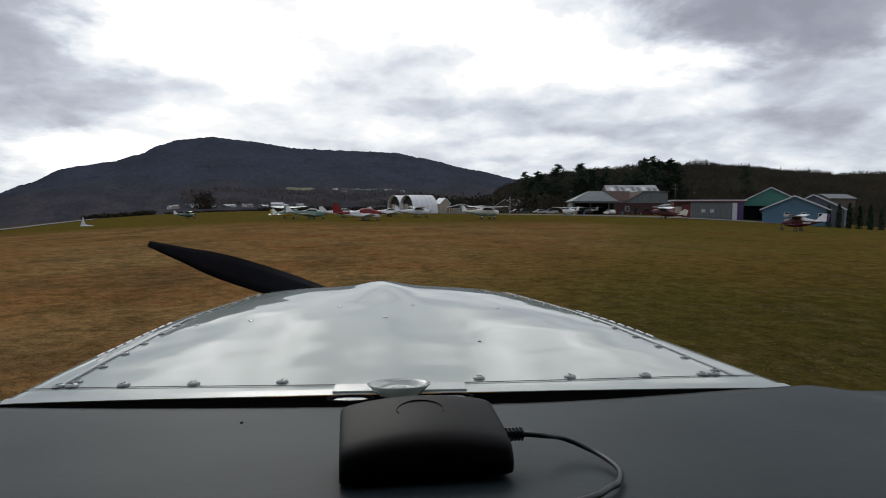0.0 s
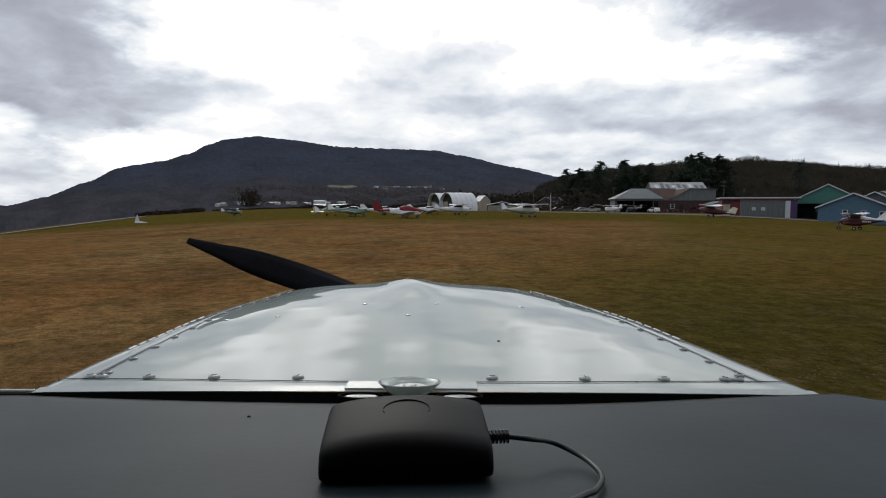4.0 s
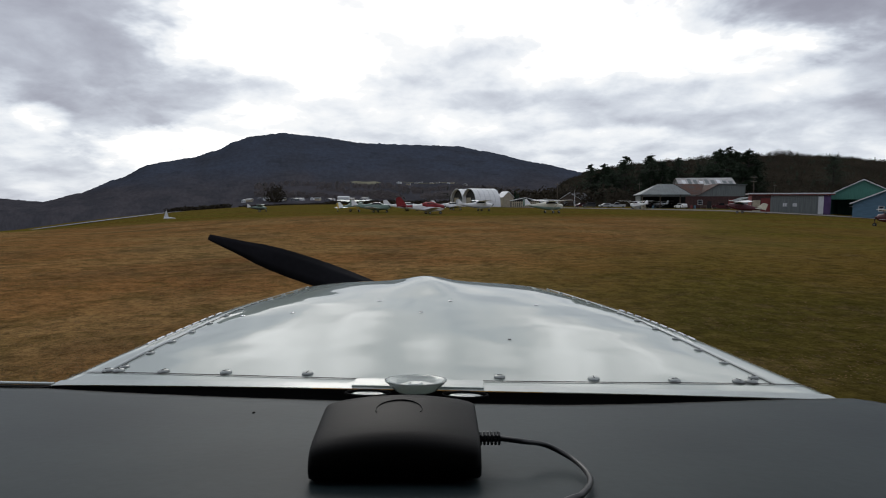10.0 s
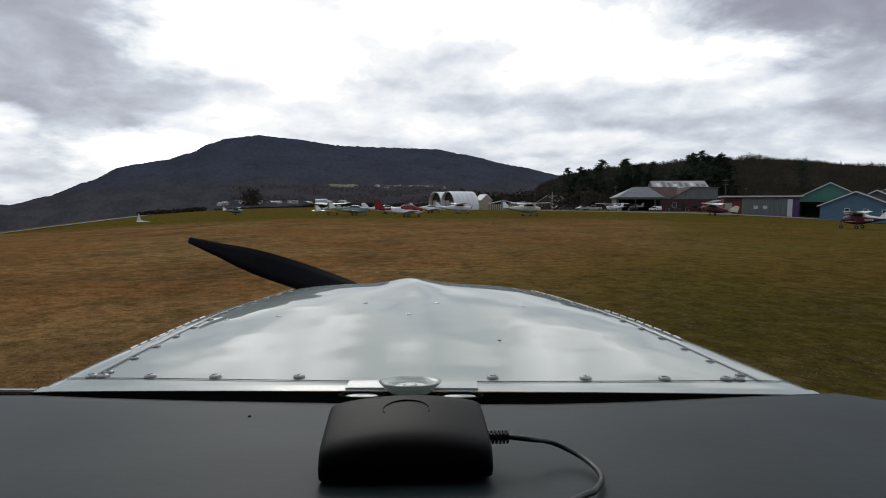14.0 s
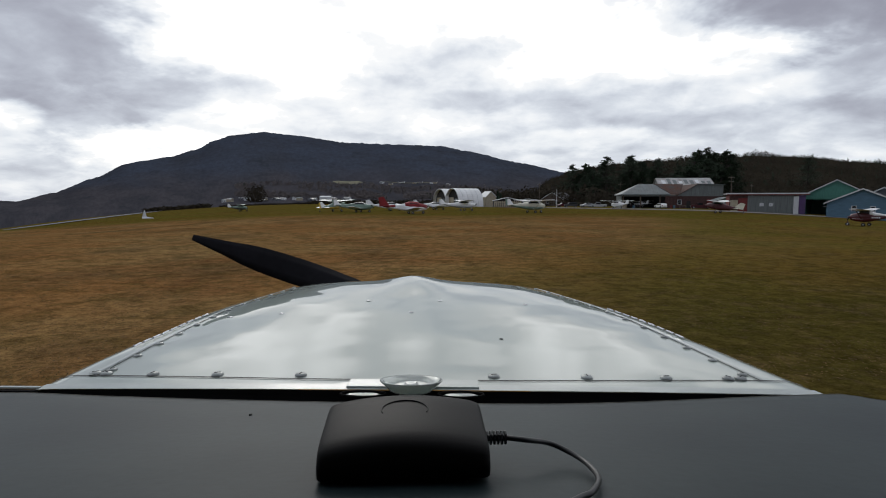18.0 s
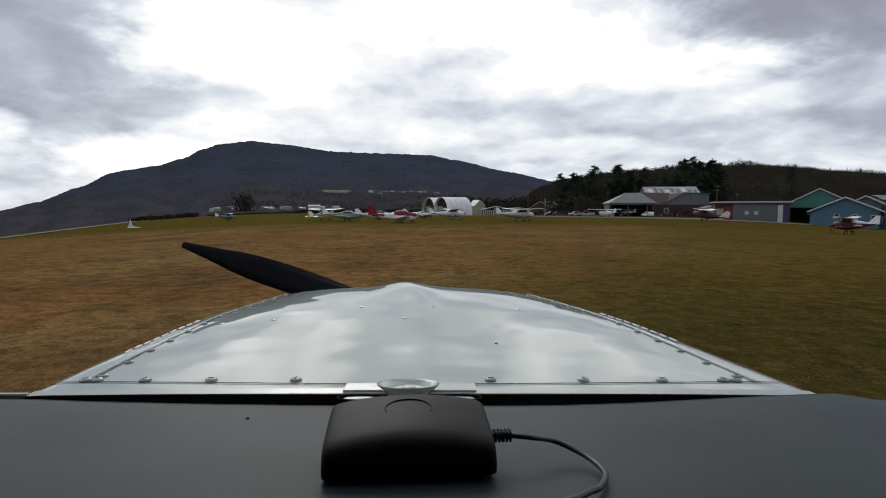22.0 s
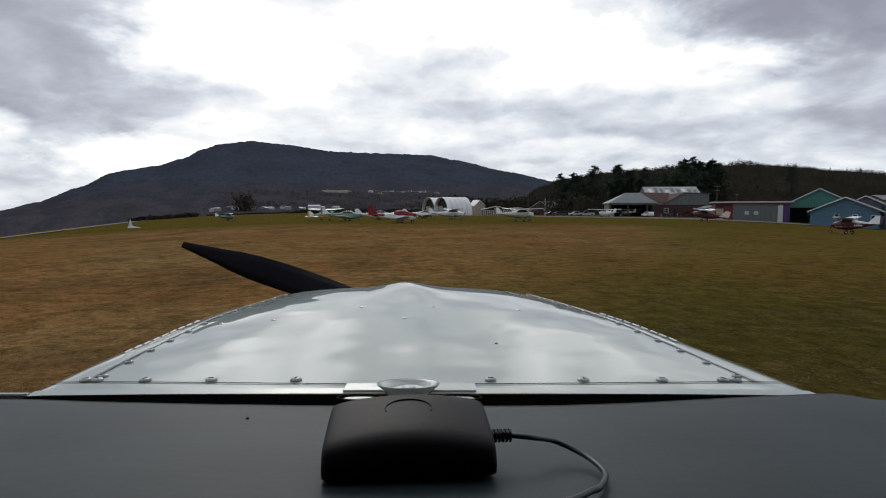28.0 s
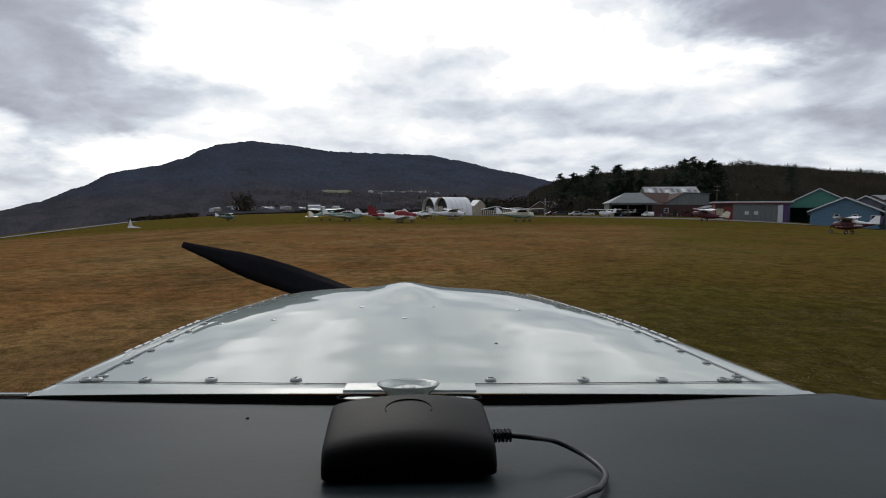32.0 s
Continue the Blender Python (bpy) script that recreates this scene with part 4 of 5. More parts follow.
def tall_barn():
    root = thing("tall_barn", at(0.418, 186, -8), "tall barn with a patched pale sheet roof", "barn")
    w, l = 8.4, 10.0
    part("front_wall", boxed((-w, 0, -1), (w, .3, 7.4)), M["grey_metal"], root)
    part("back_wall", boxed((-w, l - .3, -1), (w, l, 7.4)), M["grey_metal"], root)
    for s in (-1, 1):
        bm = bmesh.new()
        prism(bm, [(0.3, -1), (l - .3, -1), (l - .3, 7.4), (l / 2, 9.8), (0.3, 7.4)], s * w - .15, s * w + .15)
        bmesh.ops.transform(bm, matrix=Matrix.Rotation(radians(90), 4, "Z") @ Matrix.Scale(-1, 4, (0, 1, 0)), verts=bm.verts[:])
        part("end_wall", bm, M["grey_metal"], root)
    for s in (0, 1):
        bm = bmesh.new()
        y0, y1 = (-.6, l / 2) if s == 0 else (l + .6, l / 2)
        a = [bm.verts.new(q) for q in ((-w - .5, y0, 7.3), (w + .5, y0, 7.3), (w + .5, y1, 9.9), (-w - .5, y1, 9.9))]
        b = [bm.verts.new((q.co.x, q.co.y, q.co.z + .15)) for q in a]
        bm.faces.new(a), bm.faces.new(b[::-1])
        for i in range(4):
            bm.faces.new((a[i], b[i], b[(i + 1) % 4], a[(i + 1) % 4]))
        part("roof_slope", bm, M["roof_patch"], root)
    rg = random.Random(9)
    for i in range(9):
        x = -w + 1.0 + i * 1.8
        f0, f1 = rg.uniform(0.05, 0.3), rg.uniform(0.5, 0.9)
        bm = bmesh.new()
        p = [(x, f0), (x + 1.1, f0), (x + 1.1, f1), (x, f1)]
        bm.faces.new([bm.verts.new((u, -.6 + (l / 2 + .6) * f, 7.3 + 2.6 * f + .19)) for u, f in p])
        r = bmesh.ops.extrude_face_region(bm, geom=bm.faces[:])
        bmesh.ops.translate(bm, vec=(0, 0, .03), verts=[q for q in r["geom"] if isinstance(q, bmesh.types.BMVert)])
        part("roof_panel", bm, M["roof_grey"] if i % 3 else M["trim"], root)
    return root


tall_barn()


def arch_hangar(m, label):
    """A white fabric quonset hangar: arched skin with ribs, recessed end panel painted near-black as its unlit inside.
    """
    root = thing("arch_hangar", m, label, "hangar", "white arched hangars")
    r, l, n = 5.6, 10.2, 22

    def arc(rad, y, k):
        t = math.pi * k / n
        return (rad * math.cos(t), y, -0.6 + 1.30 * rad * math.sin(t) ** 0.8)

    sec = []
    for k in range(n + 1):
        sec.append([arc(r, 0, k), arc(r, l, k), arc(r - .12, l, k), arc(r - .12, 0, k)])
    part("skin", loft(sec), M["fabric"], root)
    for i in range(6):
        y = 0.05 + i * (l - .1) / 5
        part("rib", tubed([arc(r + .02, y, k) for k in range(n + 1)], 0.07, 5), M["trim"], root)
    bm = bmesh.new()
    pts = [arc(r - .13, 1.2, k) for k in range(n + 1)]
    bm.faces.new([bm.verts.new(p) for p in pts])
    rr = bmesh.ops.extrude_face_region(bm, geom=bm.faces[:])
    bmesh.ops.translate(bm, vec=(0, .12, 0), verts=[q for q in rr["geom"] if isinstance(q, bmesh.types.BMVert)])
    part("end_wall", bm, M["dark_inside"], root, "near-black panel painted as the unlit hangar inside")
    part("door_leaf", boxed((-3.9, 1.0, -.6), (-0.4, 1.15, 3.4)), M["tan"], root, "tan plywood door leaf")
    part("door_leaf", boxed((0.6, 1.0, -.6), (2.6, 1.15, 3.0)), M["roof_grey"], root, "grey plywood door leaf")
    bm = bmesh.new()
    pts = [arc(r - .13, l - .2, k) for k in range(n + 1)]
    bm.faces.new([bm.verts.new(p) for p in pts])
    rr = bmesh.ops.extrude_face_region(bm, geom=bm.faces[:])
    bmesh.ops.translate(bm, vec=(0, .12, 0), verts=[q for q in rr["geom"] if isinstance(q, bmesh.types.BMVert)])
    part("back_wall", bm, M["fabric"], root)
    return root


arch_hangar(at(-0.027, 208, -62), "white arched fabric hangar with a dark open end")
arch_hangar(at(-0.0045, 200, -62), "white arched fabric hangar with plywood door leaves")

gable_house("tan_shed", "small tan gabled shed beside the arched hangars", at(0.067, 205, 20), 4.2, 6, 3.6, 5.6, M["tan"], M["trim"], over=0.2, category="shed")
# near-black walls paint the shade behind the slats
gable_house("slatted_shed", "low white-roofed shed with tan slatted sides", at(0.098, 190, 0), 9.6, 5, 2.2, 3.2, M["dark_inside"], M["trim"], over=0.3, category="shed")


def slats():
    root = thing("slat_fence", at(0.098, 188.5, 0), "tan vertical slats along the front of the shed", "fence")
    for i in range(14):
        part("slat", boxed((-4.7 + i * .68, 0, -.3), (-4.24 + i * .68, .06, 2.0)), M["tan"], root)
    part("rail", boxed((-4.8, .06, 1.6), (4.7, .12, 1.72)), M["tan"], root)


slats()
gable_house("brown_house", "dark-roofed brown house behind the car park", at(0.178, 230, -35), 9, 13, 3.0, 5.6, M["wood"], M["roof_dark"], windows=((-2, 1.7, 1, 1.1), (2, 1.7, 1, 1.1)))
gable_house("white_trailer", "low white office trailer with a shallow roof", at(0.135, 200, 6), 9, 3, 2.3, 2.8, M["trim"], M["roof_grey"], over=0.15, windows=((-2.5, 1.4, 1.2, .8), (0, 1.4, 1.2, .8), (2.5, 1.4, 1.2, .8)), category="trailer")
gable_house("storage_shed", "small grey lean shed between the hangars", at(0.490, 150, -8), 3.6, 5, 2.6, 3.2, M["grey_metal"], M["roof_grey"], category="shed")
gable_house("hillside_house", "long brown house with a pale roof on the hillside", pose(182, 232, 3.6, 0, 0, -70), 8, 18, 2.8, 4.6, M["wood"], M["roof_grey"])
gable_house("hillside_house", "grey-roofed house on the hillside", pose(196, 205, 7.0, 0, 0, -60), 8, 16, 2.8, 4.8, M["tan"], M["roof_dark"])


def far_house(i, a, d, w, h, wall, roof):
    x = a * d
    z = max(ground_z(x, d), mountain_point(a, (d - NEAR) / (FAR - NEAR))[2] if d > NEAR else -99)
    gable_house("far_house", "small far-off pale house at the foot of the mountain", pose(x, d, z, 0, 0, 90 * (i % 2) - 15), w, w * 1.3, h, h * 1.5, wall, roof,
                over=0.3, windows=((-w * .22, h * .55, w * .14, h * .3), (w * .22, h * .55, w * .14, h * .3)), group="houses under the mountain")


RH = random.Random(31)
for i in range(16):
    far_house(i, -0.42 + 0.0155 * i + RH.uniform(-.003, .003), 640 + RH.uniform(-40, 50), RH.uniform(4, 7.5), RH.uniform(1.9, 2.8),
              (M["trim"], M["tan"], M["grey_siding"], M["trim"])[i % 4], (M["roof_grey"], M["roof_patch"], M["roof_dark"])[i % 3])
for i in range(9):
    far_house(i, -0.13 + 0.0145 * i + RH.uniform(-.004, .004), 1290 + RH.uniform(-50, 70), RH.uniform(6, 9), RH.uniform(2.2, 3.2),
              (M["trim"], M["tan"], M["concrete"])[i % 3], (M["roof_grey"], M["roof_dark"])[i % 2])
gable_house("white_barn", "long white barn across the field", pose(-0.2245 * 420, 420, 3.4, 0, 0, 90), 4, 8.5, 1.6, 2.5, M["trim"], M["trim"], over=.2, category="barn")


# ---- parked aircraft ----
def ring(y, w, h, zc, n=14, sq=2.6):
    """One fuselage section at station y: a rounded box."""
    out = []
    for k in range(n):
        t = math.tau * k / n
        c, s = math.cos(t), math.sin(t)
        out.append((w * math.copysign(abs(c) ** (2 / sq), c), y, zc + h * math.copysign(abs(s) ** (2 / sq), s)))
    return out


def wing_mesh(span0, span1, chord0, chord1, y, z0, z1, side, thick=0.13):
    sec = []
    for f in (0, 0.5, 1.0):
        x = side * (span0 + (span1 - span0) * f)
        c, z = chord0 + (chord1 - chord0) * f, z0 + (z1 - z0) * f
        th = thick * c / 1.5
        sec.append([(x, y + c * .42, z), (x, y + c * .25, z + th * .55), (x, y - c * .1, z + th * .6), (x, y - c * .58, z + .01),
                    (x, y - c * .1, z - th * .35), (x, y + c * .28, z - th * .4)])
    return loft(sec)


def light_plane(m, label, body, belly, wing, tail, high=True, tricycle=True, group="parked light aircraft", length=7.6, span=10.6, stripe=0.03, tall=1.0, rudder=None, cover=None):
    """A single-engined light aircraft: the nose points along +y, the origin is on the ground between the main wheels."""
    root = thing("light_aircraft", m, label, "aircraft", group)
    zc = 1.18 if high else 1.05
    k = length / 7.6
    pitch = 0 if tricycle else 9
    tilt = Matrix.Rotation(radians(pitch), 4, "X")

    def add(name, bm, mt, parent=root, lab="", smooth=False):
        if pitch:
            bmesh.ops.transform(bm, matrix=tilt, verts=bm.verts[:])
        return part(name, bm, mt, parent, lab, smooth)

    secs = [(2.35, .28, .28, zc - .05), (2.2, .42, .40, zc - .05), (1.4, .52, .50, zc - .05), (0.7, .56, .62, zc + .02), (0.0, .56, .68, zc + .06), (-0.9, .52, .66, zc + .04),
            (-1.8, .40, .50, zc + .02), (-3.4, .20, .26, zc + .08), (-4.7, .07, .12, zc + .16)]
    add("fuselage", loft([ring(y * k, w, h * (1.0 if high else .86), z) for y, w, h, z in secs]), body, smooth=True)
    low = [(2.3, .30, .16, zc - .22), (1.4, .535, .22, zc - .30), (0.0, .575, .26, zc - .34), (-0.9, .535, .24, zc - .30), (-2.4, .33, .16, zc - .16), (-4.3, .12, .07, zc + .06)]
    add("belly_stripe", loft([ring(y * k, w, h * 1.45, z + stripe) for y, w, h, z in low]), belly, lab="painted lower fuselage stripe", smooth=True)
    ca = [(0.95, .50, .10, zc + .46), (0.45, .50, .30, zc + .58), (-0.5, .48, .30, zc + .58), (-1.1, .40, .14, zc + .46)]
    add("cabin_glass", loft([ring(y * k, w + .09, h * (.9 if high else .8), z - (0 if high else .08)) for y, w, h, z in ca]), M["glass"], lab="dark cabin windows", smooth=True)
    if cover:
        cs = [(2.32, .43, .34, zc + .04), (1.3, .58, .44, zc + .12), (0.45, .61, .54, zc + .32), (-0.6, .585, .50, zc + .32), (-1.25, .48, .30, zc + .30)]
        add("canopy_cover", loft([ring(y * k, w, h, z) for y, w, h, z in cs]), cover, lab="red cloth cover over nose and cabin", smooth=True)
    half = span / 2
    if high:
        wz = zc + .84
        add("centre_section", boxed((-.62, -.75, wz - .10), (.62, .72, wz + .08), .04), wing)
        for s in (-1, 1):
            add("wing", wing_mesh(.6, half, 1.6, 1.15, .1, wz, wz + .16, s), wing, smooth=False)
            add("strut", tubed([(s * .55, .15, zc - .38), (s * 2.6, .2, wz)], .045, 6), body)
    else:
        wz = zc - .42
        for s in (-1, 1):
            add("wing", wing_mesh(.35, half, 1.75, 1.35, .0, wz, wz + .38, s, .15), wing)
    ty = -4.35 * k
    for s in (-1, 1):
        add("tailplane", wing_mesh(.02, 1.6, .95, .7, ty, zc + .18, zc + .18, s, .1), tail)
    fin = [(ty + .75, zc + .1), (ty - .25, zc + 1.18 * tall), (ty - .68, zc + 1.2 * tall), (ty - .62, zc + .1)]
    bm = bmesh.new()
    prism(bm, fin, -.05, .05)
    bmesh.ops.transform(bm, matrix=Matrix(((0, 1, 0, 0), (1, 0, 0, 0), (0, 0, 1, 0), (0, 0, 0, 1))), verts=bm.verts[:])
    add("fin", bm, tail)
    rud = [(ty - .69, zc + 1.16 * tall), (ty - 1.02, zc + 1.07 * tall), (ty - .86, zc + .05), (ty - .63, zc + .1)]
    bm = bmesh.new()
    prism(bm, rud, -.04, .04)
    bmesh.ops.transform(bm, matrix=Matrix(((0, 1, 0, 0), (1, 0, 0, 0), (0, 0, 1, 0), (0, 0, 0, 1))), verts=bm.verts[:])
    add("rudder", bm, rudder or belly)
    sp = lathe([(0, .34), (.08, .28), (.15, .12), (.17, 0)], 12)
    bmesh.ops.transform(sp, matrix=Matrix.Translation((0, 2.35 * k, zc - .05)) @ Matrix.Rotation(radians(-90), 4, "X"), verts=sp.verts[:])
    add("spinner", sp, belly)
    bm = bmesh.new()
    for s in (-1, 1):
        box(bm, (-.06, -.02, 0.1), (.06, .02, .92), Matrix.Translation((0, 2.45 * k, zc - .05)) @ Matrix.Rotation(radians(70 + 90 * (1 - s)), 4, "Y"))
    add("propeller", bm, M["prop"])
    wheels = [(-1.15, -.25), (1.15, -.25)] + ([(0, 1.75)] if tricycle else [(0, -4.45 * k)])
    for x, y in wheels:
        r = .22 if y > -2 else .10
        if y < -2:
            y = -4.35
        top = (x * .45, y, zc - .35) if y > -2 else (0, y, .55)
        part("gear_leg", tubed([(x, y, r), top], .04, 6), body, root)
        wl = part("wheel", tubed([(x - .08, y, r), (x + .08, y, r)], r, 14), M["tyre"], root)
        part("hub", tubed([(x - .09, y, r), (x + .09, y, r)], r * .45, 10), M["alu"], wl)
    return root


maroon_plane = light_plane(at(0.738, 55, 38), "maroon and white high-wing aircraft parked by the blue office", M["maroon"], M["maroon"], M["white"], M["white"], length=4.8, span=7.6, stripe=0.03, rudder=M["purple"])
light_plane(at(0.474, 97, 45), "small red and white high-wing tailwheel aircraft", M["maroon"], M["maroon"], M["white"], M["cream"], tricycle=False, length=5.7, span=8.4, stripe=0.1, rudder=M["cream"])
light_plane(at(0.143, 93, -62), "cream white high-wing aircraft on the grass", M["cream"], M["green_paint"], M["white"], M["white"], length=7.8)
red_plane = light_plane(at(-0.076, 84, -70), "white low-wing aircraft with a red tail and red cabin cover", M["white"], M["white"], M["white"], M["red"], high=False, length=7.4, span=9.4, tall=1.3, rudder=M["red"], cover=M["red"])
part("tail_cone_paint", loft([ring(y, w, h, z) for y, w, h, z in ((-2.7, .30, .31, 1.10), (-3.4, .215, .24, 1.13), (-4.6, .085, .12, 1.20))]), M["red"], red_plane, "red painted tail cone", True)
light_plane(at(-0.172, 95, -100), "pale green and white low-wing aircraft in the parking row", M["green_paint"], M["green_paint"], M["white"], M["white"], high=False, length=7.2, span=9.2)
light_plane(at(-0.212, 101, -35), "small yellow and pale green high-wing aircraft", M["green_paint"], M["yellow_paint"], M["green_paint"], M["white"], tricycle=False, length=5.8, span=8.5)
light_plane(at(-0.115, 112, -75), "white low-wing aircraft behind the red one", M["white"], M["white"], M["white"], M["white"], high=False, length=7.2)
light_plane(at(-0.033, 122, -72), "white low-wing aircraft near the arched hangars", M["white"], M["alu"], M["white"], M["white"], high=False, length=7.4)
light_plane(at(0.018, 112, -72), "pale grey high-wing aircraft near the arched hangars", M["white"], M["silver"], M["white"], M["white"], length=7.6)
far_plane = light_plane(at(-0.391, 122, -80), "dark green aircraft with a white fin far out on the grass", M["green_paint"], M["black_paint"], M["green_paint"], M["white"], length=5.8, span=8.4)
far_plane.scale = (0.72, 0.72, 0.72)
light_plane(at(0.295, 152, 20), "white high-wing aircraft beside the open hangar", M["white"], M["white"], M["white"], M["white"], length=7.0)
light_plane(at(0.335, 167, 15), "dark aircraft kept inside the open hangar", M["silver"], M["black_paint"], M["silver"], M["silver"], length=7.0, span=9.5)
light_plane(at(0.696, 129, 10), "dark high-wing aircraft inside the green hangar", M["silver"], M["black_paint"], M["silver"], M["silver"], length=6.5, span=8.5)


maroon_plane.scale = (0.78, 0.78, 0.78)
part("upper_fuselage_paint", loft([ring(y, w, h, z) for y, w, h, z in ((-.62, .50, .30, 1.60), (-1.15, .405, .24, 1.48), (-2.1, .205, .15, 1.385), (-2.9, .078, .09, 1.38))]), M["white"], maroon_plane, "white upper rear fuselage", True)
part("nose_stripe", loft([ring(y, w, h, z) for y, w, h, z in ((1.42, .36, .07, .92), (.85, .545, .08, .90), (.0, .585, .08, .90))]), M["white"], maroon_plane, "white cheat line", True)
for k in range(5):
    for x in (-.46, .44):
        part("marking_bar", boxed((x, -1.75 + .19 * k, 1.02), (x + .02, -1.63 + .19 * k, 1.22)), M["white"], maroon_plane, "white marking bar")


# ---- vehicles ----
def car(m, label, paint, kind="hatch", group="parked cars"):
    """A parked car: nose along +y."""
    names = {"hatch": ("car", [(-2.0, .55), (-1.95, .95), (-1.6, 1.42), (0.2, 1.46), (.95, .98), (1.85, .85), (2.0, .55)]),
             "pickup": ("pickup_truck", [(-2.6, .6), (-2.6, 1.1), (-.55, 1.1), (-.45, 1.72), (.7, 1.75), (1.2, 1.15), (2.45, 1.05), (2.6, .6)]),
             "suv": ("car", [(-2.2, .6), (-2.15, 1.1), (-1.9, 1.72), (.5, 1.75), (1.05, 1.15), (2.1, 1.0), (2.25, .6)])}
    name, prof = names[kind]
    root = thing(name, m, label, "car", group)
    x0, x1 = prof[0][0], prof[-1][0]
    poly = prof + [(x1 - .15, .3), (x0 + .15, .3)]
    bm = prismed(poly, -.86, .86)
    bmesh.ops.transform(bm, matrix=Matrix.Rotation(radians(90), 4, "Z"), verts=bm.verts[:])
    bmesh.ops.bevel(bm, geom=bm.edges[:], offset=.06, segments=2, affect="EDGES")
    part("body", bm, paint, root)
    top = [p for p in prof if p[1] > 1.3]
    cab0, cab1 = top[0][0], top[-1][0]
    zt = top[0][1]
    for s in (-1, 1):
        bm = bmesh.new()
        q = [(cab0 - .1, 1.0), (cab1 + .35, 1.0), (cab1, zt - .1), (cab0 + .08, zt - .1)]
        prism(bm, q, .855 * s - .02, .855 * s + .02)
        bmesh.ops.transform(bm, matrix=Matrix.Rotation(radians(90), 4, "Z"), verts=bm.verts[:])
        part("side_window", bm, M["glass"], root)
    bm = bmesh.new()
    zs = 1.02
    bm.faces.new([bm.verts.new(p) for p in ((-.72, cab1 + .58, zs + .05), (.72, cab1 + .58, zs + .05), (.64, cab1 + .1, zt - .05), (-.64, cab1 + .1, zt - .05))])
    r = bmesh.ops.extrude_face_region(bm, geom=bm.faces[:])
    bmesh.ops.translate(bm, vec=(0, .05, .05), verts=[v for v in r["geom"] if isinstance(v, bmesh.types.BMVert)])
    part("windscreen", bm, M["glass"], root)
    for x in (-.8, .8):
        for y in (x0 + .75, x1 - .75):
            w = part("wheel", tubed([(x - .1, y, .33), (x + .1, y, .33)], .33, 14), M["tyre"], root)
            part("rim", tubed([(x - .11, y, .33), (x + .11, y, .33)], .18, 10), M["alu"], w)
        part("headlight", boxed((x * .8 - .14, x1 - .12, .62), (x * .8 + .14, x1 + .02, .76)), M["trim"], root)
        part("tail_light", boxed((x * .9 - .1, x0 - .03, .75), (x * .9 + .1, x0 + .08, .95)), M["red"], root)
    return root


car(at(0.3735, 158, 12), "small white car parked before the open hangar", M["white"])
car(at(0.262, 184, 80), "silver pickup truck parked by the field", M["silver"], "pickup")
car(at(0.240, 186, 95), "grey car in the car park", M["silver"])
car(at(0.212, 188, 85), "dark van in the car park", M["black_paint"], "suv")
car(at(0.197, 192, 100), "dark red car in the car park", M["maroon"])
car(at(0.318, 172, 10), "dark car parked by the open hangar", M["black_paint"], "suv")
car(at(0.445, 157, 75), "dark red pickup by the brick wall", M["maroon"], "pickup")
car(pose(136, 84, ground_z(136, 84), 0, 0, 40), "white car by the grey house", M["white"])


# ---- clutter along the hangar walls ----
def barrel(x, y, paint, label):
    root = thing("steel_drum", pose(x, y, ground_z(x, y)), label, "drum", "drums by the hangars")
    part("body", lathe([(0, 0), (.29, 0), (.30, .03), (.29, .29), (.30, .31), (.29, .33), (.29, .57), (.30, .59), (.29, .61), (.29, .87), (.30, .89), (0, .88)], 16), paint, root, smooth=False)
    part("bung", lathe([(.03, .885), (.03, .905), (0, .905)], 8), M["alu"], root).location = (.15, 0, 0)


def bench(x, y, turn):
    root = thing("wooden_bench", pose(x, y, ground_z(x, y), 0, 0, turn), "weathered wooden bench against the brick wall", "bench")
    for k in range(3):
        part("plank", boxed((-1.0, -.24 + .165 * k, .43), (1.0, -.09 + .165 * k, .47)), M["wood"], root)
    for k in range(2):
        part("back_plank", boxed((-1.0, .26, .62 + .18 * k), (1.0, .29, .76 + .18 * k)), M["wood"], root)
    for sx in (-.85, .85):
        part("leg", boxed((sx - .04, -.2, 0), (sx + .04, -.12, .43)), M["wood"], root)
        part("back_leg", boxed((sx - .04, .29, 0), (sx + .04, .35, .95)), M["wood"], root)


def crate(x, y, turn, w):
    root = thing("wooden_crate", pose(x, y, ground_z(x, y), 0, 0, turn), "slatted wooden crate on the apron", "crate", "crates by the hangars")
    for k in range(4):
        z = .03 + k * w * .25
        for sy in (-1, 1):
            part("slat", boxed((-w / 2, sy * w / 2 - .015, z), (w / 2, sy * w / 2 + .015, z + w * .2)), M["tan"], root)
            part("slat", boxed((sy * w / 2 - .015, -w / 2 + .02, z), (sy * w / 2 + .015, w / 2 - .02, z + w * .2)), M["tan"], root)
    part("lid", boxed((-w / 2, -w / 2, w), (w / 2, w / 2, w + .03)), M["tan"], root)


for i, (x, y, c) in enumerate(((63.0, 160.5, "red_wall"), (63.8, 160.3, "blue_siding"), (75.6, 159.0, "roof_rust"), (76.4, 159.1, "dark_inside"), (53.0, 163.0, "blue_siding"))):
    barrel(x, y, M[c], ("dull red steel drum by the brick wall", "blue steel drum by the brick wall", "rusty steel drum by the brick wall", "black steel drum by the brick wall", "blue steel drum before the open hangar")[i])
bench(71.0, 160.4, -8)
bench(66.6, 161.0, -8)
crate(73.4, 159.4, 12, .9)
crate(68.9, 160.2, -20, .7)
crate(50.4, 163.4, 5, 1.0)


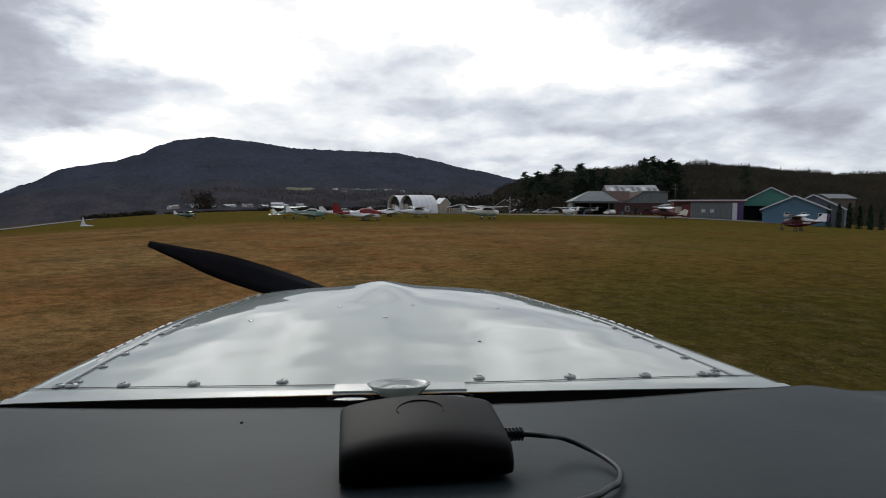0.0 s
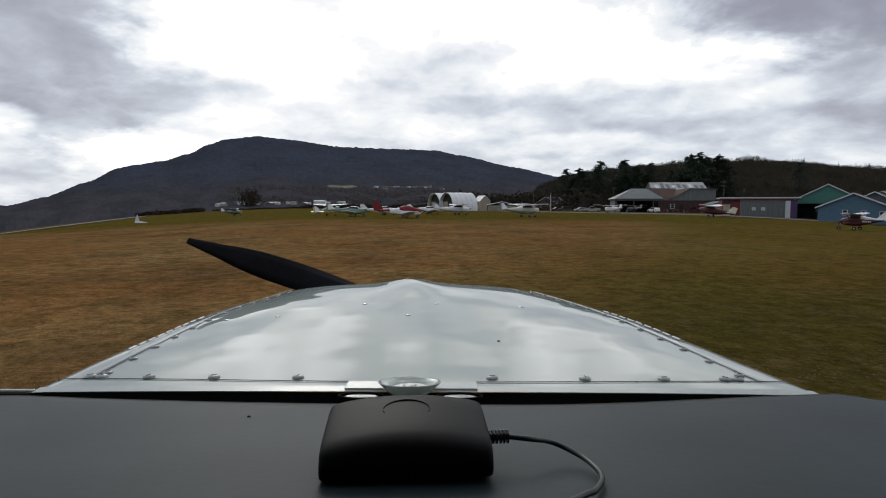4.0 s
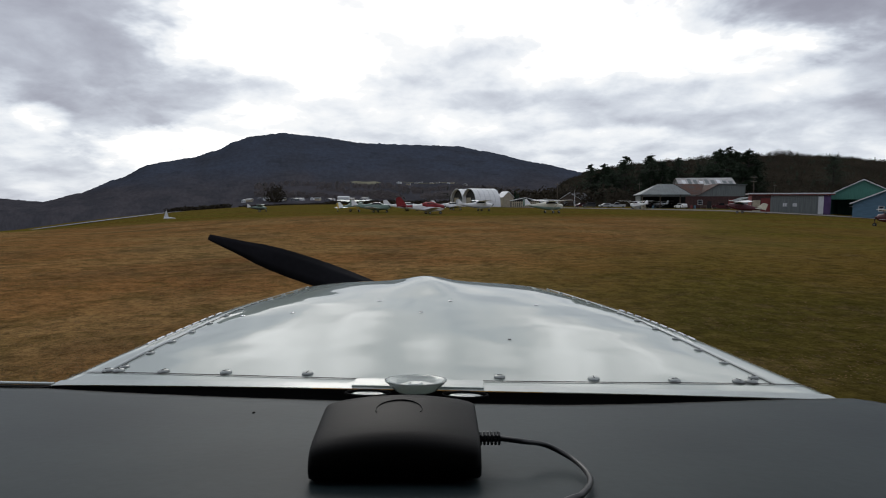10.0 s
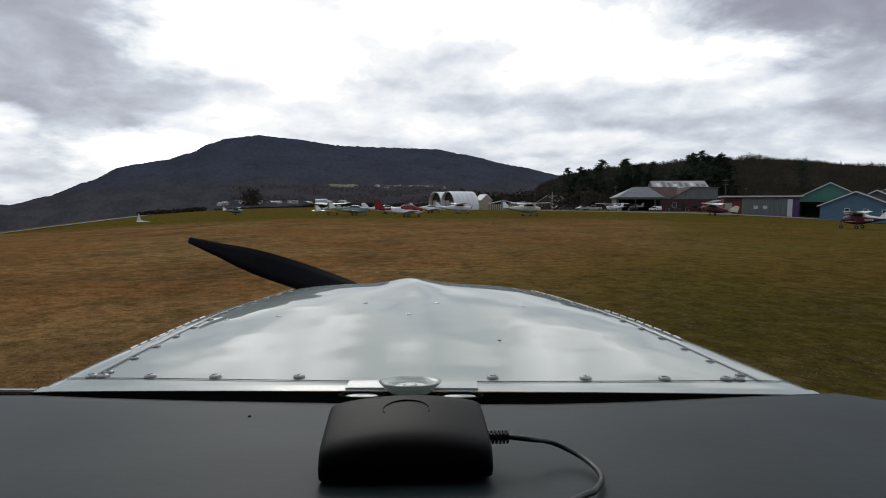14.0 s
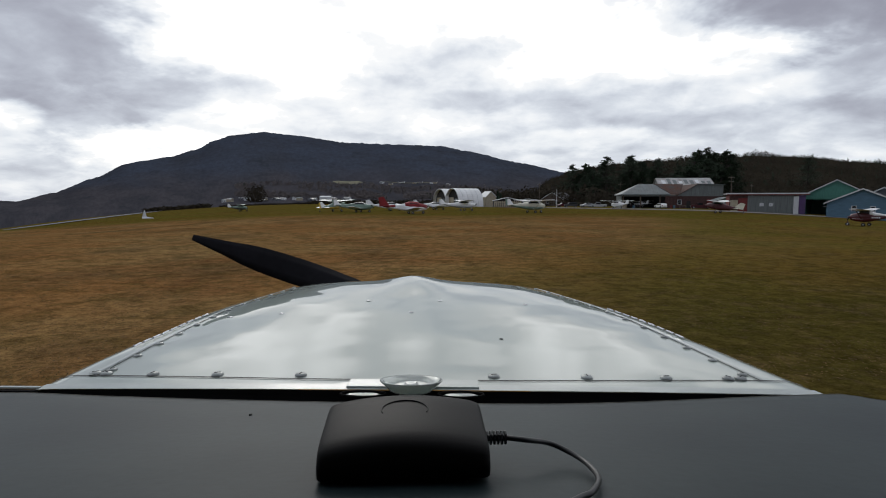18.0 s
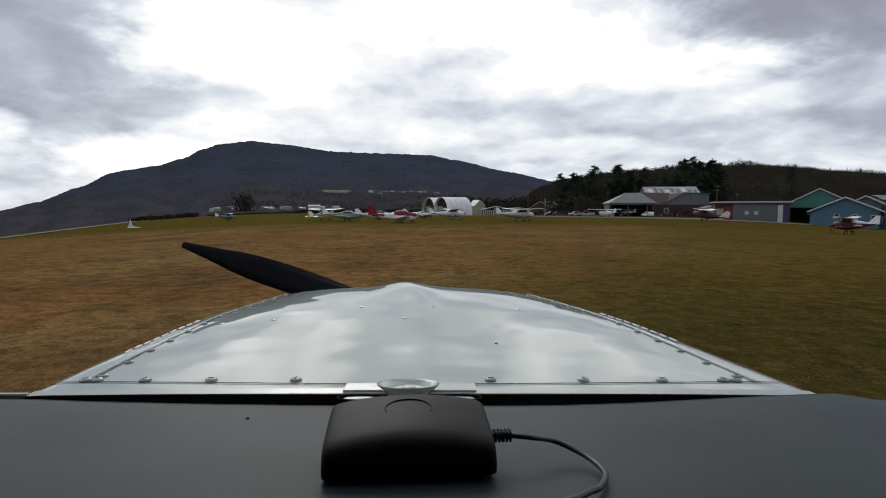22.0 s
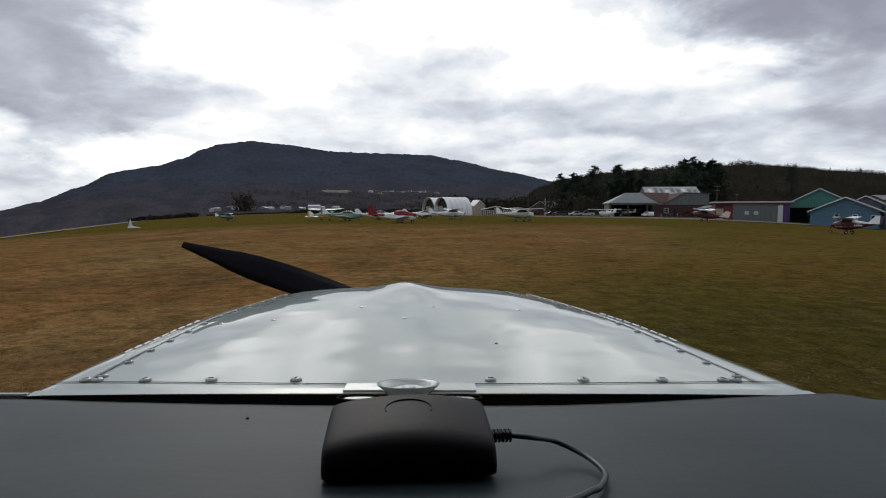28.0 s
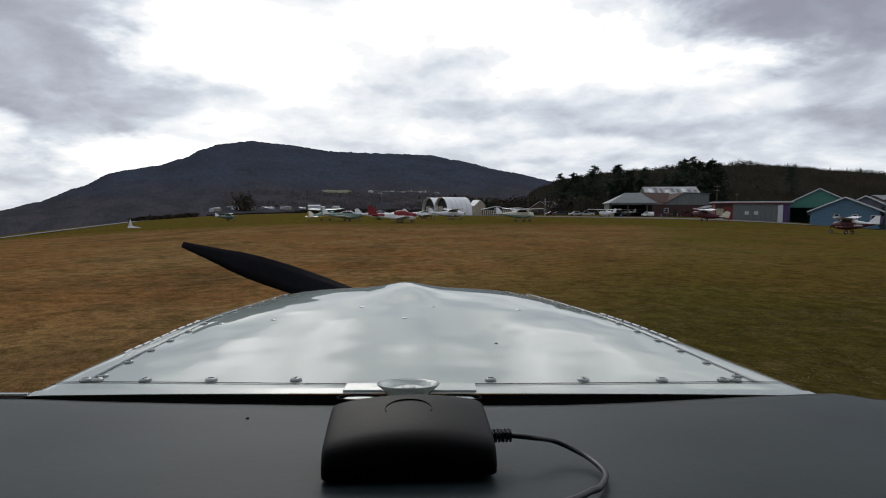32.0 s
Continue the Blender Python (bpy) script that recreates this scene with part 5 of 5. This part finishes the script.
# ---- masts, poles, fences, the wind indicator ----
def pole(m, label, h, arms, name="utility_pole", material=M["wood"], category="pole"):
    root = thing(name, m, label, category)
    part("shaft", tubed([(0, 0, -.4), (0, 0, h)], [.11, .07], 8), material, root)
    for z, w in arms:
        part("crossarm", boxed((-w / 2, -.06, z), (w / 2, .06, z + .14)), material, root)
        for x in (-w * .42, -w * .15, w * .15, w * .42):
            part("insulator", lathe([(0, 0), (.05, 0), (.05, .12), (0, .16)], 6), M["grey_metal"], root).location = (x, 0, z + .14)
    return root


pole(at(0.4985, 150, 20), "grey wooden utility pole with two crossarms", 9.2, ((8.5, 2.2), (7.4, 1.8)))
pole(at(0.186, 196, 0), "thin white flagpole beside the car park", 6.2, (), "flagpole", M["trim"])
for x in (0.535, 0.30, 0.155):
    pole(at(x, 205, 35), "weathered utility pole among the trees", 9.0, ((8.2, 2.2),))


def wind_tetrahedron():
    """The landing-direction indicator: a white tetrahedron on a low stand."""
    root = thing("wind_tetrahedron", at(-0.570, 92, 0), "white tetrahedron wind indicator on the grass", "wind indicator")
    bm = bmesh.new()
    for q in (((-.42, -.25, .12), (-.42, .25, .12), (.36, 0, .15), (-.08, 0, 1.62)), ((-.40, -.4, .08), (-.40, .4, .08), (1.75, 0, .14), (-.2, 0, .42))):
        v = [bm.verts.new(p) for p in q]
        for f in ((0, 2, 1), (0, 1, 3), (1, 2, 3), (2, 0, 3)):
            bm.faces.new([v[i] for i in f])
    part("panel", bm, M["trim"], root)
    part("pivot", tubed([(.2, 0, -.3), (.2, 0, .3)], .07, 8), M["alu"], root)


wind_tetrahedron()


def hedge():
    """The clipped row of arborvitae beside the office, each a narrow cone of clumps."""
    rg = random.Random(4)
    verts, faces = [], []
    for k in range(26):
        f = k / 26
        leaf_quads(verts, faces, (0, 0, 4.4 * f), .62 * (1.05 - f) ** .5, 16, rg, .17, .6)
    me = mesh_pydata("foliage", verts, faces, M["hedge"])
    for x, y, tall in ((17.0, 214, 1.35), (18.0, 213, 1.15), (15.2, 215, 1.0)):
        t = thing("arborvitae", pose(x, y, ground_z(x, y), 0, 0, x * 40), "dark narrow evergreen behind the sheds", "shrub", "evergreens behind the sheds")
        t.scale = (1.5, 1.5, tall)
        f = new("foliage", me)
        f.parent = t
        part("stem", tubed([(0, 0, -.3), (0, 0, 3.6)], [.08, .02], 6), M["bark"], t)
    for i in range(11):
        x, y = 77.4 + i * 1.15, 96.5 - i * 1.0
        t = thing("arborvitae", pose(x, y, ground_z(x, y), 0, 0, i * 67), "narrow dark green arborvitae in a clipped row", "shrub", "arborvitae row beside the office")
        t.scale = (1, 1, 0.94 + 0.03 * (i * 7 % 5))
        f = new("foliage", me)
        f.parent = t
        part("stem", tubed([(0, 0, -.3), (0, 0, 3.6)], [.08, .02], 6), M["bark"], t)


hedge()


def wire_fence():
    root = thing("wire_fence", pose(15, 4, 0, 0, 0, -24), "low rusty pipe and wire fence in long grass", "fence")
    n = 12
    for i in range(n):
        part("post", tubed([(i * 3.0, 0, -.3), (i * 3.0, 0, 1.35)], .035, 6), M["roof_rust"], root)
    part("top_rail", tubed([(0, 0, 1.35), (3.0 * (n - 1), 0, 1.35)], .028, 6), M["roof_rust"], root)
    for z in (.3, .65, 1.0):
        part("wire", tubed([(0, 0, z), (3.0 * (n - 1), 0, z)], .006, 4), M["alu"], root)
    part("brace", tubed([(0, 0, 1.2), (3.0, 0, .1)], .025, 6), M["roof_rust"], root)
    rg = random.Random(6)
    verts, faces = [], []
    for i in range(150):
        x, y = 15 + rg.uniform(0, 30), rg.uniform(-1.2, 1.2)
        x, y = x, 4 - (x - 15) * .445 + y
        leaf_quads(verts, faces, (x, y, .2), .6, 7, rg, .14, .6)
    tagged(new("fence_brush", mesh_pydata("fence_brush", verts, faces, M["brush"])), "dead brown brush along the fence", "brush", kind="stuff")


wire_fence()

# the houses by the road
gable_house("grey_house", "grey house with a dark roof by the road", pose(142, 92, ground_z(142, 92), 0, 0, -60), 10, 16, 3, 5.5, M["grey_siding"], M["roof_dark"], windows=((-2.5, 1.6, 1, 1.2), (2.5, 1.6, 1, 1.2)))
gable_house("tan_warehouse", "low tan block building with a flat-looking roof", pose(118, 96, ground_z(118, 96), 0, 0, -40), 14, 12, 3.4, 3.9, M["concrete"], M["tan"], over=.2, category="building")
gable_house("white_house", "white house with a grey roof by the road", pose(168, 70, ground_z(168, 70), 0, 0, -70), 12, 14, 5, 7.5, M["trim"], M["roof_grey"], windows=((-3, 1.8, 1, 1.3), (0, 1.8, 1, 1.3), (3, 1.8, 1, 1.3)))

gable_house("hillside_shed", "long pale blue metal shed on the hillside", pose(176, 170, ground_at(176, 170) + 1, 0, 0, -48), 7, 10, 2.4, 3.2, M["blue_siding"], M["roof_grey"], over=.2, category="shed")
for x, y, turn, lab, paint, kind in ((102, 86, 40, "white car parked beside the arborvitae", M["white"], "hatch"), (108, 84, 55, "dark grey car parked beside the tan building", M["black_paint"], "suv"),
                                     (138, 74, 20, "silver car parked before the grey house", M["silver"], "hatch"), (144, 70, 25, "white pickup truck before the grey house", M["white"], "pickup"), (150, 66, 30, "dark red car by the roadside", M["maroon"], "hatch")):
    car(pose(x, y, ground_z(x, y), 0, 0, turn), lab, paint, kind)
for x, y in ((128, 70), (158, 58)):
    pole(pose(x, y, ground_z(x, y), 0, 0, 30), "weathered utility pole beside the road", 9.0, ((8.2, 2.2),))

# ---- the aircraft that carries the camera ----
own = thing("light_aircraft", pose(0, 0, 0), "pale grey-white light aircraft seen over its own engine cowling", "aircraft")
REAR_Y, FRONT_Y = 0.734, 1.735


def cowl(u, t, lift=0.0):
    """The cowling's skin: u from the windscreen (0) to the nose (1), t across it (-1 to 1)."""
    y = REAR_Y + (FRONT_Y - REAR_Y) * u
    xc = -0.028 - 0.088 * u
    w = 0.522 - 0.124 * u + 0.040 * math.sin(math.pi * min(1, max(0, u)))
    z = 1.9 - 0.249 - 0.017 * u + 0.014 * u * (1 - min(1, u)) * smooth01(u * 1.6)
    c = min(1, abs(t))
    z += (0.003 + 0.018 * smooth01(u)) * (1 - c ** 2.6)
    z += 0.017 * math.exp(-((t * w + 0.0) / 0.080) ** 2) * smooth01((u - 0.55) / 0.45)
    z -= 0.006 * c ** 6 * min(1, max(0, u * 3))
    if u > 1:
        z -= 1.7 * (u - 1) ** 1.35
    x = xc + t * w
    # the thin sheet is slightly uneven between its fasteners
    z += 0.0009 * noise.noise(Vector((x * 6.5, y * 5.0, 0.4))) * min(1, max(0, u * 8))
    if abs(t) > 1:
        e = abs(t) - 1
        r = 0.05
        ang = min(math.pi / 2, e * w / r)
        x = xc + math.copysign(w + r * math.sin(ang), t)
        z -= r * (1 - math.cos(ang)) + max(0, e * w - r * math.pi / 2)
    return Vector((x, y, z + lift))


def build_cowling():
    us = [-0.012 + 1.012 * i / 80 for i in range(81)] + [1.02, 1.05, 1.09, 1.14, 1.2]
    ts = [-1 - e for e in (1.15, .8, .5, .3, .2, .14, .1, .06, .03)] + [-1 + 2 * i / 90 for i in range(91)] + [1 + e for e in (.03, .06, .1, .14, .2, .3, .5, .8, 1.15)]
    ob = new("upper_cowling", grid_mesh([[cowl(u, t) for t in ts] for u in us], M["cowl"], "upper_cowling"))
    ob.parent = own
    tagged(ob, "glossy pale grey-white engine cowling")
    bm = bmesh.new()
    box(bm, (-.50, .74, .95), (.46, 1.9, 1.12))
    bmesh.ops.bevel(bm, geom=bm.edges[:], offset=.06, segments=3, affect="EDGES")
    part("lower_cowling", bm, M["cowl"], own)

    def seam(name, pts, width, material, lift=0.0012, lab=""):
        rows = []
        for i, (u, t) in enumerate(pts):
            a = cowl(*pts[max(i - 1, 0)])
            b = cowl(*pts[min(i + 1, len(pts) - 1)])
            s = (b - a).cross(Vector((0, 0, 1))).normalized() * width / 2
            p = cowl(u, t, lift)
            rows.append([p - s, p + s])
        o = new(name, grid_mesh(rows, material, name))
        o.parent = own
        return tagged(o, lab)

    seam("rear_joint", [(0.026 + 0.026 * (1.1 * (i / 30 - 1)) ** 2 * (1 - 0.35 * abs(i / 30 - 1) ** 6), -1.12 + 2.24 * i / 60) for i in range(61)], 0.0036, M["gap"], lab="dark panel joint")
    for s in (-1, 1):
        seam("side_joint", [(0.045 + 0.5 * i / 20, s * (0.93 + 0.01 * i / 20)) for i in range(21)], 0.0020, M["gap"])
        seam("side_lip", [(0.045 + 0.95 * i / 30, s * (0.945 + 0.015 * i / 30)) for i in range(31)], 0.006, M["cowl_edge"], 0.0022, "raised edge of the side panel")
        for k in range(9):
            u = (0.32 if s > 0 else 0.22) + 0.035 * k
            p, q = cowl(u, s * 0.995, .003), cowl(u + .028, s * 0.998, .003)
            part("hinge_knuckle", tubed([tuple(p), tuple(q)], .0020, 6), M["alu"], own)
    head = mesh_of("cowl_screw", lathe([(.0105, -.0005), (.0105, .0008), (.0088, .0028), (.005, .0040), (0, .0043)], 14), M["steel"], True)
    slot = mesh_of("slot", boxed((-.005, -.0008, .0034), (.005, .0008, .0047)), M["gap"])

    def screw(u, t, k, size=1.0):
        p = cowl(u, t, .0008)
        n = (cowl(u + .01, t) - cowl(u - .01, t)).cross(cowl(u, t - .01) - cowl(u, t + .01)).normalized()
        if n.z < 0:
            n = -n
        o = new("cowl_screw", head)
        o.parent = own
        o.matrix_local = Matrix.Translation(p) @ n.to_track_quat("Z", "Y").to_matrix().to_4x4() @ Matrix.Rotation(k * 1.9, 4, "Z") @ Matrix.Scale(size, 4)
        sl = new("slot", slot)
        sl.parent = o

    k = 0
    for t in (-0.944, -0.910, -0.772, -0.585, -0.348, 0.194, 0.453, 0.674, 0.849, 0.885):
        screw(0.046 + 0.012 * abs(t) ** 4, t, k, 0.82)
        k += 1
    for s in (-1, 1):
        for i in range(12):
            screw(0.075 + 0.082 * i, s * (0.915 + 0.035 * (i / 11)), k, 0.68)
            k += 1
    fl = mesh_of("flush_rivet", lathe([(.006, 0), (.0055, .0006), (0, .0008)], 10), M["alu"], True)
    for u, t in ((0.486, -0.03), (0.486, -0.62), (0.47, -0.84), (0.62, 0.12), (0.62, -0.25), (0.60, 0.55)):
        o = new("flush_rivet", fl)
        o.parent, o.location = own, cowl(u, t, .0006)
    o = part("paint_chip", lathe([(.0035, 0), (.003, .0004), (0, .0005)], 7), M["gap"], own, "small dark paint chip")
    o.location = cowl(0.266, 0.29, .0006)
    # rear strip, plate and rubber seal before the instrument panel cover
    rows = [[cowl(u, -1.02 + 2.04 * j / 40, dz) for j in range(41)] for u, dz in ((0.004, .002), (-.018, .0015))]
    o = new("windscreen_channel", grid_mesh(rows, M["cowl_edge"], "windscreen_channel"))
    o.parent = own
    tagged(o, "pale metal windscreen channel")
    end = part("windscreen_channel_end", boxed((-.70, .708, 1.6552), (-.55, .714, 1.6578), .0008), M["cowl_edge"], own, "pale metal windscreen channel")
    part("rubber_strip", boxed((-.70, .700, 1.600), (-.55, .7075, 1.6552)), M["rubber"], end, "black rubber seal")
    part("mount_plate", boxed((-.135, REAR_Y - .013, 1.655), (.045, REAR_Y + .018, 1.6585), .001), M["cowl_edge"], own, "bright metal plate at the windscreen foot")


build_cowling()


def dash_z(y):
    return 1.9 - 0.1705 - 0.205 * (y - 0.33)


def build_dash():
    rows = []
    ny = 22
    for i in range(ny + 1):
        f = i / ny
        row = []
        for j in range(61):
            x = -0.69 + 1.38 * j / 60
            edge = 0.664 + 0.026 * min(1.0, (x / 0.52) ** 2) - (0.16 * ((abs(x) - .47) / .35) ** 2 if abs(x) > .47 else 0)
            y = 0.12 + (edge - 0.12) * f
            z = dash_z(y) + (0.006 * (x / 0.6) ** 2 + 0.009 * smooth01((x - .1) / .38)) * smooth01((y - .2) / .5) - (0.012 * smooth01((f - .975) / .025))
            z += (0.0012 * smooth01((-x - .45) / .1) - 0.0095 * smooth01((x - .475) / .075)) * smooth01((y - .3) / .2)
            row.append((x, y, z))
        rows.append(row)
    rows.append([(x, y + .004, z - .03) for x, y, z in rows[-1]])
    o = new("glareshield", grid_mesh(rows, M["vinyl"], "glareshield"))
    o.parent = own
    tagged(o, "matt grey vinyl glareshield")
    edge = part("edge_binding", tubed([(x, y - .0005, z + .0003) for x, y, z in rows[-3][2:-2]], .0006, 5), M["binding"], o, "thin pale worn edge")
    far = [cowl(-.0185, -1.3 + 2.6 * j / 60, 0) for j in range(61)]
    seal = [[(p.x, p.y, p.z + .0005) for p in far], [(p.x, p.y - .003, p.z - .03) for p in far], [(p[0], p[1] - .02, p[2] - .02) for p in rows[-2]]]
    o = new("rubber_seal", grid_mesh(seal, M["rubber"], "rubber_seal"))
    o.parent = own
    tagged(o, "black rubber seal")
    bm = lathe([(0, .0012), (.0014, .001), (.0019, 0)], 8)
    d = part("dust_speck", bm, M["rubber"], own, "small dark speck")
    d.location = (-0.202, 0.5517, dash_z(0.5517) + .001)
    # plain dark cabin added unseen round and behind the camera, shading glareshield and receiver
    part("cabin_roof", boxed((-.62, -1.5, 2.20), (.58, .20, 2.26), .02), M["liner"], own, "dark cabin headliner")
    for x in (-.62, .56):
        part("cabin_side", boxed((x, -1.5, 1.0), (x + .06, .02, 2.196)), M["liner"], own, "dark cabin side wall")
    part("cabin_back", boxed((-.556, -1.5, 1.0), (.556, -1.44, 2.196)), M["liner"], own, "dark cabin rear wall")
    # the fuselage skin outside it, tapering to the tail
    def skin_ring(y, w, h, zc):
        return [(-0.02 + x, yy, z) for x, yy, z in ring(y, w, h, zc, 20, 3.2)]

    part("fuselage", loft([skin_ring(y, w, h, z) for y, w, h, z in ((.04, .70, .74, 1.62), (-.7, .71, .76, 1.62), (-1.6, .68, .70, 1.62), (-2.6, .44, .46, 1.62), (-4.4, .12, .20, 1.66))], False), M["cowl"], own, smooth=True)
    # the firewall and belly below
    part("firewall", boxed((-.50, .60, .98), (.46, .66, 1.52)), M["alu"], own)
    part("belly", boxed((-.50, -.9, .92), (.46, .74, 1.1), .04), M["liner"], own)
    for x, y in ((-1.1, -.6), (1.1, -.6), (-.02, 1.35)):
        part("gear_leg", tubed([(x, y, .2), (x * .35, y, .98)], .035, 8), M["alu"], own)
        w = part("wheel", tubed([(x - .08, y, .21), (x + .08, y, .21)], .21, 16), M["tyre"], own)
        part("hub", tubed([(x - .085, y, .21), (x + .085, y, .21)], .1, 10), M["alu"], w)


build_dash()


def build_propeller():
    hub = Vector((-0.122, 1.93, 1.52))
    sp = lathe([(0, .2), (.05, .17), (.10, .08), (.12, 0)], 18)
    bmesh.ops.transform(sp, matrix=Matrix.Translation(hub) @ Matrix.Rotation(radians(-90), 4, "X"), verts=sp.verts[:])
    part("spinner", sp, M["cowl"], own, smooth=True)
    for s in (0, 180):
        sec = []
        for i in range(13):
            f = i / 12
            r = 0.06 + 0.78 * f
            c = 0.075 + 0.03 * math.sin(math.pi * min(1, f * 1.25)) - 0.055 * max(0, f - .72) / .28
            tw = radians(62 - 46 * f)
            th = 0.022 * (1 - .75 * f)
            ring_ = []
            for kx, kz in ((-.5, 0), (-.2, .5), (.2, .42), (.5, 0), (.2, -.25), (-.2, -.3)):
                a, b = kx * c * 1.05, kz * th * 1.6
                ring_.append((a * math.cos(tw) - b * math.sin(tw), a * math.sin(tw) + b * math.cos(tw), r))
            sec.append(ring_)
        bm = loft(sec)
        bmesh.ops.transform(bm, matrix=Matrix.Translation(hub) @ Matrix.Rotation(radians(-72 + s), 4, "Y"), verts=bm.verts[:])
        part("blade", bm, M["prop"], own, "dark painted propeller blade at rest", True)


build_propeller()


# ---- on the glareshield: the receiver with its cable, and the suction cup ----
def receiver():
    root = thing("satellite_receiver", pose(-0.0205, 0.330, dash_z(0.330) + 0.0005, -11.6, 0, 4.5), "black rounded plastic satellite receiver on the glareshield", "receiver")
    sec = []
    half = 0.0556
    for i in range(33):
        u = math.sin(math.pi / 2 * (-1 + 2 * i / 32))
        u = math.copysign(abs(u) ** 0.8, u)
        crown = 0.0068 * (1 - u * u)
        pr = [(0.003, 0.000), (-0.003, 0.009), (0.001, 0.0195 + crown * .75), (0.013, 0.0246 + crown), (0.076, 0.0390 + crown), (0.081, 0.0360 + crown * .7), (0.081, 0.000)]
        for _ in range(2):
            pr = [q for a, b in zip(pr, pr[1:] + pr[:1]) for q in ((a[0] * .8 + b[0] * .2, a[1] * .8 + b[1] * .2), (a[0] * .2 + b[0] * .8, a[1] * .2 + b[1] * .8))]
        k = (1 - min(1, abs(u)) ** 14) ** (1 / 5) if abs(u) < 1 else 0
        k = 0.80 + 0.20 * k
        sec.append([(u * half * (1 + 0.45 * y), .040 + (y - .040) * k, max(0.0, .014 + (z - .014) * k)) for y, z in pr])
    part("case", loft(sec), M["puck"], root, smooth=True)
    # an embossed ring on the lid
    ringpts = []
    for i in range(25):
        a = math.pi * (-0.12 + 1.24 * i / 24)
        x, y = .000 + .0168 * math.cos(a), .047 + .0150 * math.sin(a)
        ringpts.append((x, y, 0.0253 + .0068 * (1 - (x / .056) ** 2) + .0140 * (y - .016) / .060))
    part("emblem_ring", tubed(ringpts, .0005, 6), M["puck_face"], root, "embossed ring")
    # strain relief and cable
    st = part("strain_relief", tubed([(.052, .038, .0195), (.0715, .038, .0195)], .0026, 8), M["cable"], root)
    for i in range(6):
        x = .0575 + i * .0026
        part("rib", tubed([(x, .038, .0195), (x + .0013, .038, .0195)], .0048, 10), M["cable"], st)
    key = [(.070, .038, .0195), (.085, .041, .018), (.1034, .057, .012), (.119, .048, .006), (.1257, .0275, .003), (.1244, .003, .0022), (.1143, -.021, .0022), (.1065, -.029, .0022), (.09, -.045, .0022), (.06, -.06, .0022)]
    # the cable leaves the turned case and lies on the glareshield
    back = Matrix.Rotation(radians(-4.5), 4, "Z")
    key = key[:1] + [tuple(back @ Vector((x - .0015, y, z))) for x, y, z in key[1:]]
    pts = []
    for i in range(len(key) - 1):
        p0, p1, p2, p3 = (Vector(key[max(0, min(len(key) - 1, i + j))]) for j in (-1, 0, 1, 2))
        for j in range(5):
            t = j / 5
            pts.append(0.5 * (2 * p1 + (p2 - p0) * t + (2 * p0 - 5 * p1 + 4 * p2 - p3) * t * t + (3 * p1 - p0 - 3 * p2 + p3) * t ** 3))
    part("cable", tubed([tuple(p) for p in pts], .0019, 10), M["cable"], root, smooth=True)


receiver()


def suction_cup():
    root = thing("suction_cup", pose(-0.046, 0.712, 1.655), "clear vinyl suction cup at the foot of the windscreen", "suction cup")
    bm = lathe([(0, .000), (.026, .000), (.030, .003), (.036, .009), (.0415, .0140), (.042, .0155), (.040, .0153), (.034, .0105), (.027, .005), (0, .003)], 32)
    cup = part("cup", bm, M["clear"], root, smooth=True)
    cup.matrix_local = pose(0, 0, .000, -9)
    part("stud", lathe([(.010, .004), (.010, .010), (.007, .012), (0, .012)], 16), M["clear"], root)
    for x in (-.062, .066):
        o = part("ring", tubed([(.030 * math.cos(a * math.tau / 24), .011 * math.sin(a * math.tau / 24), 0) for a in range(25)], .0018, 6), M["rubber"], root)
        o.location = (x, -.014, .001)
        o2 = part("disc", lathe([(.026, -.001), (.02, .001), (0, .002)], 20), M["clear"], root)
        o2.location, o2.scale = (x, -.014, 0), (1, .36, 1)


suction_cup()
